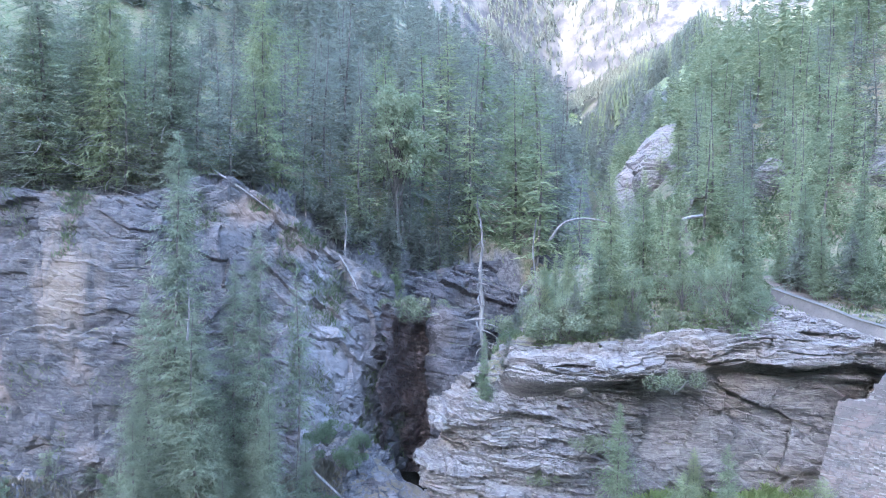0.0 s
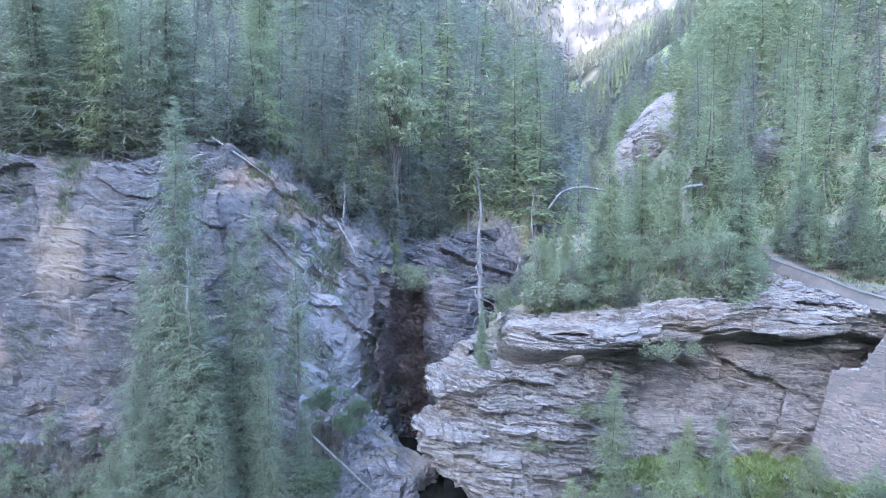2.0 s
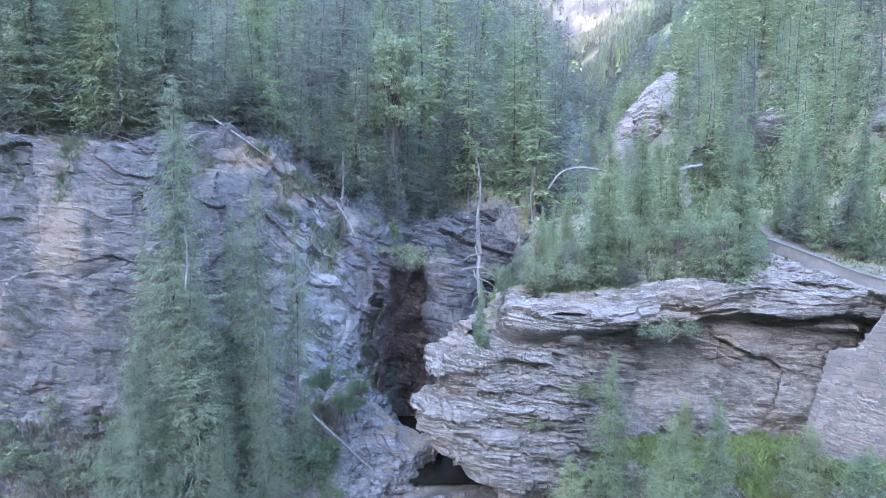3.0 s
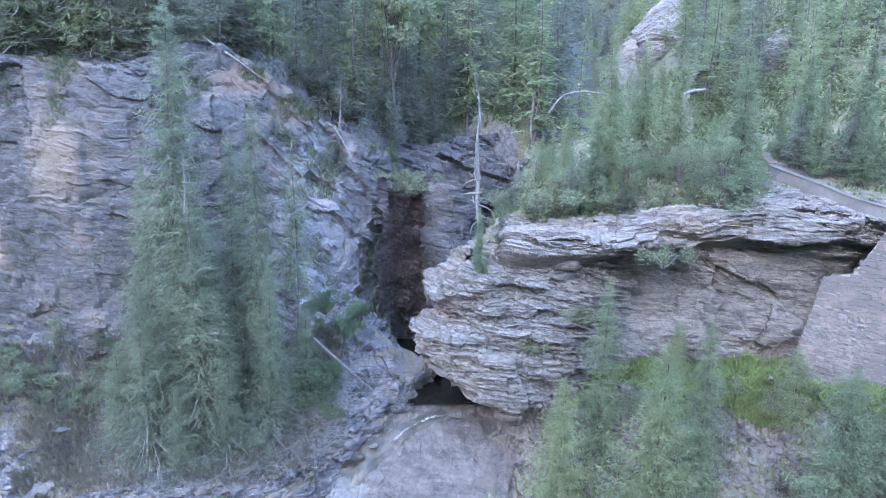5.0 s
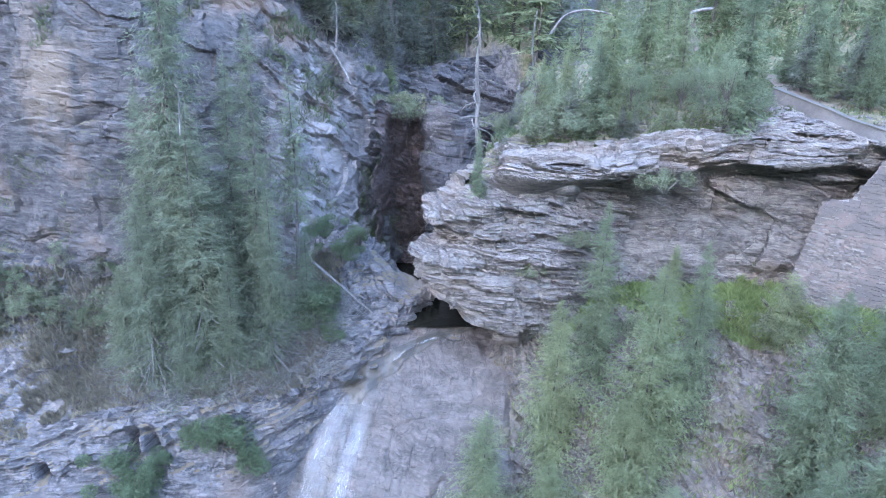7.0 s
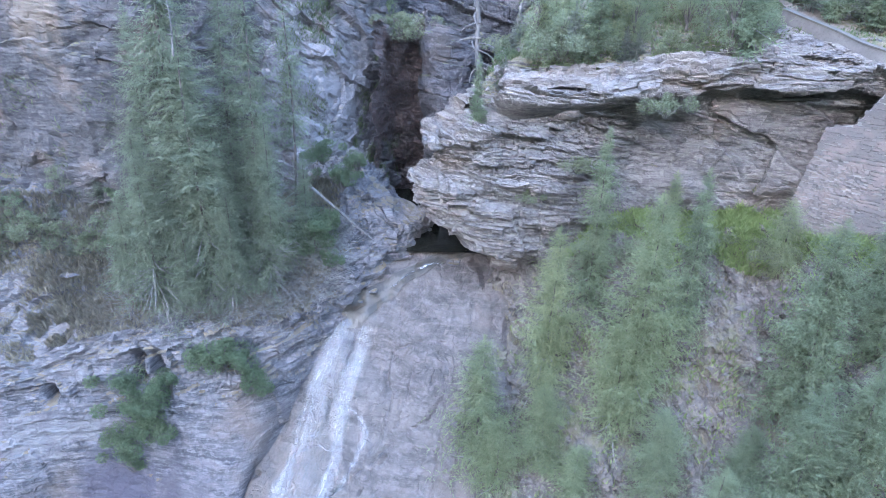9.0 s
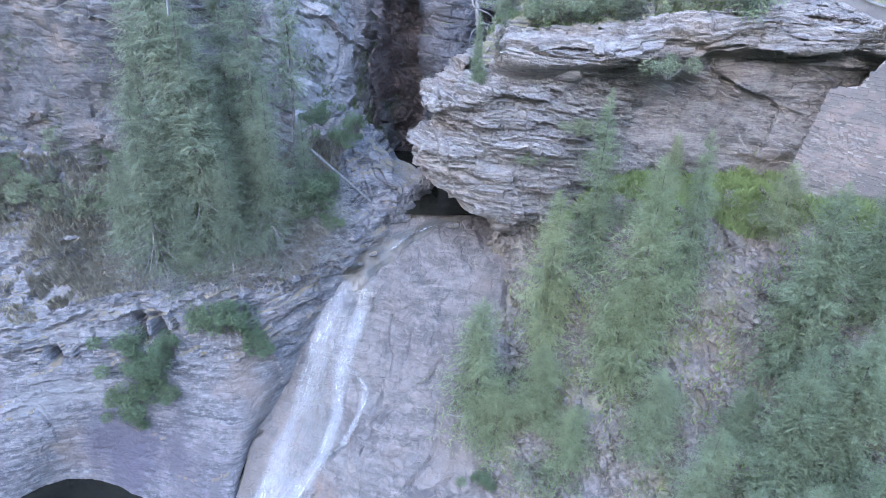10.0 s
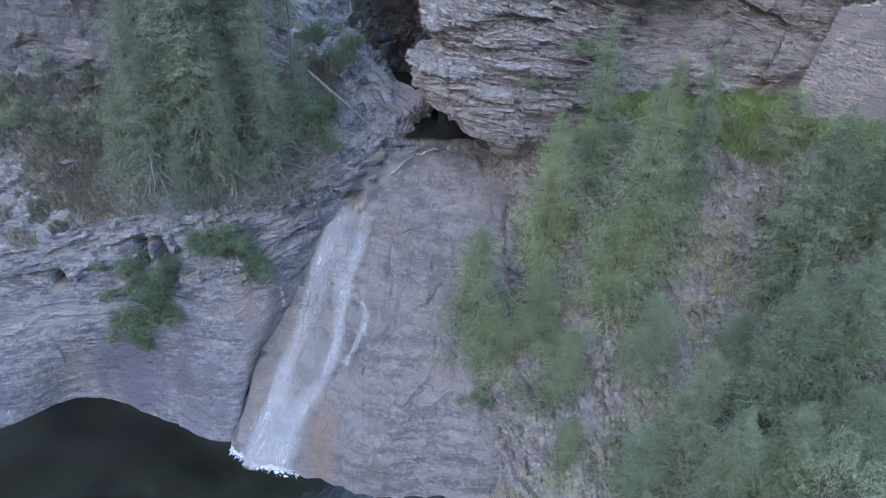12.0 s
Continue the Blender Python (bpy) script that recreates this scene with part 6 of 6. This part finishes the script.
hx, hy = np.meshgrid(np.linspace(10, 46, 90), np.linspace(44, 84, 90))
hill = np.stack([hx, hy, ground_z(hx, hy)], -1)[::-1]
tufts("hillside_growth", hill, 26000, 29, 0.2, 0.7, HEATH, "low growth under the hillside trees", (0.0, 1.0), (0.0, 1.0), lambda uv: -0.4, 0.09, 0.5)
hx, hy = np.meshgrid(np.linspace(-44, 8, 110), np.linspace(46, 76, 70))
hill = np.stack([hx, hy, ground_z(hx, hy)], -1)[::-1]
tufts("forest_growth", hill, 18000, 30, 0.2, 0.6, HEATH, "low growth under the forest trees", (0.0, 1.0), (0.0, 1.0), lambda uv: -0.2, 0.09, 0.5)


def dead_tree(kind, seed, h, r, n, length, label, lean=0.0, drop=0.2, lo=0.1, mat=None):
    rg = np.random.RandomState(seed)
    tree = tagged(new(kind), label, "dead tree")
    line, rad = trunk_lines(rg, h, r, lean, 14)
    line = line + 0.012 * h * np.stack([vnoise(line * 0.8, seed), vnoise(line * 0.8, seed + 1), 0 * line[:, 0]], -1)
    v, f = tubes([line], [rad], 8)
    trunk = part("trunk", from_arrays("trunk", v, f, mat or DEADWOOD, True), tree)
    ls, rs = twigs(rg, line, rad, n, lo, 0.97, length, drop, 0.9)
    for q, rr in zip(ls, rs):
        v, f = tubes([q], [rr * 1.4], 4)
        part("branch", from_arrays("branch", v, f, mat or DEADWOOD, True), trunk)
    return tree


dead_tree("snag", 3, 11.2, 0.17, 44, 1.3, "tall bleached dead tree with short broken branches", -0.055, 0.8).matrix_basis = at(2.75, 44.6, 25.4)
dead_tree("dead_spruce", 4, 6.0, 0.09, 16, 0.9, "bare grey dead spruce beside the cliff", 0.03, 0.5).matrix_basis = at(-8.0, 56.5, 30.8)
dead_tree("dead_sapling", 5, 3.8, 0.05, 9, 0.9, "thin dead sapling leaning on the rock nose", 0.0, -0.1).matrix_basis = at(3.4, 37.3, 20.2)
dead_tree("dead_sapling", 6, 3.2, 0.05, 12, 0.5, "small bleached dead treetop among green branches", 0.02, 0.0).matrix_basis = at(-12.9, 35.2, 28.9)


def log(kind, rows, r0, r1, label, mat):
    c = spline(rows, 16)
    v, f = tubes([c], [np.linspace(r0, r1, 16)], 8)
    return tagged(new(kind, from_arrays(kind, v, f, mat, True)), label, "log")


log("fallen_trunk", [(-7.7, 41.4, 19.3), (-6.0, 41.9, 17.4), (-4.1, 42.5, 15.3)], 0.10, 0.06, "bare fallen trunk lying across the rock", DEADWOOD)
log("bent_trunk", [(8.0, 52, 33.0), (8.9, 52, 34.2), (10.2, 52, 34.6), (11.6, 52, 34.5), (12.4, 52, 34.3)], 0.09, 0.05, "pale slim trunk bent over in an arch", DEADWOOD)
log("leaning_stem", [(7.2, 54, 34.5), (7.0, 54, 32), (7.3, 54, 29.5)], 0.05, 0.06, "slim pale birch stem against the dark gorge", DEADWOOD)
log("crash_log", [(17.4, 53, 34.2), (18.7, 53.6, 34.7), (20.2, 54.4, 34.9)], 0.13, 0.11, "peeled log lying along the road's edge", DEADWOOD)
log("fallen_trunk", [(-16.4, 50.2, 37.8), (-14.2, 50.6, 36.3), (-12.2, 51.6, 34.6)], 0.09, 0.06, "weathered trunk lying down the broken cliff top", DEADWOOD)
log("fallen_trunk", [(-8.2, 55.2, 31.5), (-7.2, 54.8, 30.0), (-6.6, 54.2, 28.9)], 0.09, 0.06, "bare trunk sliding down the gully", DEADWOOD)

# crags on the eastern hillside
def crag(name, seed, x, y, z, sx, sy, sz, turn, label):
    u, v = np.meshgrid(np.linspace(0, 2 * np.pi, 90), np.linspace(0.02, np.pi - 0.02, 60))
    q = np.stack([np.cos(u) * np.sin(v) * sx, -np.sin(u) * np.sin(v) * sy, np.cos(v) * sz], -1)
    w = q.reshape(-1, 3)
    n = w / np.linalg.norm(w, axis=1, keepdims=True)
    k = (sx + sz) / 10
    w = w + n * (k * (bricks(w + seed, 1.6 * k, 2.6 * k, 0.6, seed, (0.3, 0.1, 1)) + bricks(w + seed, 0.6 * k, 1.0 * k, 0.25, seed + 1, (0.3, 0.1, 1)) + 0.4 * fbm(w / (3 * k), 3, seed)))[:, None]
    c, sn = math.cos(radians(turn)), math.sin(radians(turn))
    w = np.stack([w[:, 0] * c - w[:, 1] * sn + x, w[:, 0] * sn + w[:, 1] * c + y, w[:, 2] + z], -1)
    return tagged(new(name, grid_mesh(name, w.reshape(q.shape), ROCK_BED)), label, "crag", kind="structure")


crag("crag", 3, 40.0, 60, 38.2, 3.4, 3.4, 3.4, 20, "broken pinkish crag among the larches")
spine = loft([[(29, 129, 36), (31.5, 130, 40.5), (36, 133, 46), (42, 137, 51), (48, 141, 54)],
              [(30, 126, 34), (33, 127, 38), (38, 129, 43), (44, 131, 47.5), (50, 135, 50)],
              [(32, 122, 31), (36, 123, 35), (41, 124, 39), (47, 126, 43), (53, 129, 46)]], 130, 60)
spine = roughen(spine, 0.9, 35, [(2.4, 5, 0.8), (1.0, 2.5, 0.4)], (-0.5, 0.2, 1), (1, 0.2, 0.6), 0.6, 5.0)
rock("rock_spine", spine, ROCK_BED, "long bare rock spine on the wooded hillside", "crag")
crag("crag", 12, 36.0, 116, 40.0, 4.5, 4.0, 4.5, 30, "pale broken rock below the bare spine")
crag("crag", 9, 31.0, 66, 38.0, 1.8, 1.6, 2.0, 0, "small pale crag between young trees")

# loose plates of rock along the crest of the outcrop
PLATES = [block_mesh("rock_plate", 40 + i, ROCK_BED) for i in range(4)]
pr = np.random.RandomState(19)
for i in range(24):
    x = pr.uniform(4.5, 22)
    y = float(np.interp(x, [4.6, 6.5, 9.5, 13, 17, 20.4, 23], [41.4, 39.7, 38.9, 38.7, 37.9, 37.0, 36.7])) + pr.uniform(0.1, 0.9)
    z = float(np.interp(x, [4.6, 6.5, 9.5, 13, 17, 21], [26.8, 27.2, 27.6, 28.1, 28.8, 29.1]))
    ob = new("rock_plate", PLATES[i % 4])
    ob.matrix_basis = Matrix.Translation((x, y, z)) @ pose(0, 0, 0, pr.uniform(-4, 8), pr.uniform(-8, 6), pr.uniform(-25, 25)) @ Matrix.Diagonal((pr.uniform(0.4, 1.3), pr.uniform(0.3, 0.8), pr.uniform(0.07, 0.18), 1))
    tagged(ob, "flat grey rock plate lying on the outcrop's crest", "rock plate", "rock plates on the crest")

# tangled dry branches under the terrace spruces
br = np.random.RandomState(15)
ls, rs = [], []
for _ in range(3000):
    p = on_grid(terrace, np.array([[0.74 - 0.36 * br.rand() ** 1.4, br.uniform(0.2, 0.46)]]), [0.1])[0]
    a, ln = br.uniform(0, 6.28), br.uniform(0.5, 1.7)
    e = p + np.array([math.cos(a) * ln, math.sin(a) * ln - 0.3 * ln, br.uniform(-0.4, 0.7) * ln])
    ls.append(np.array([p, (p + e) / 2 + br.normal(0, 0.15, 3), e]))
    rs.append(np.array([0.017, 0.012, 0.005]))
v, f = tubes(ls, rs, 3)
tagged(new("brushwood", from_arrays("brushwood", v, f, DRYWOOD, True)), "tangle of dry grey branches under the spruces", "brushwood", kind="stuff")
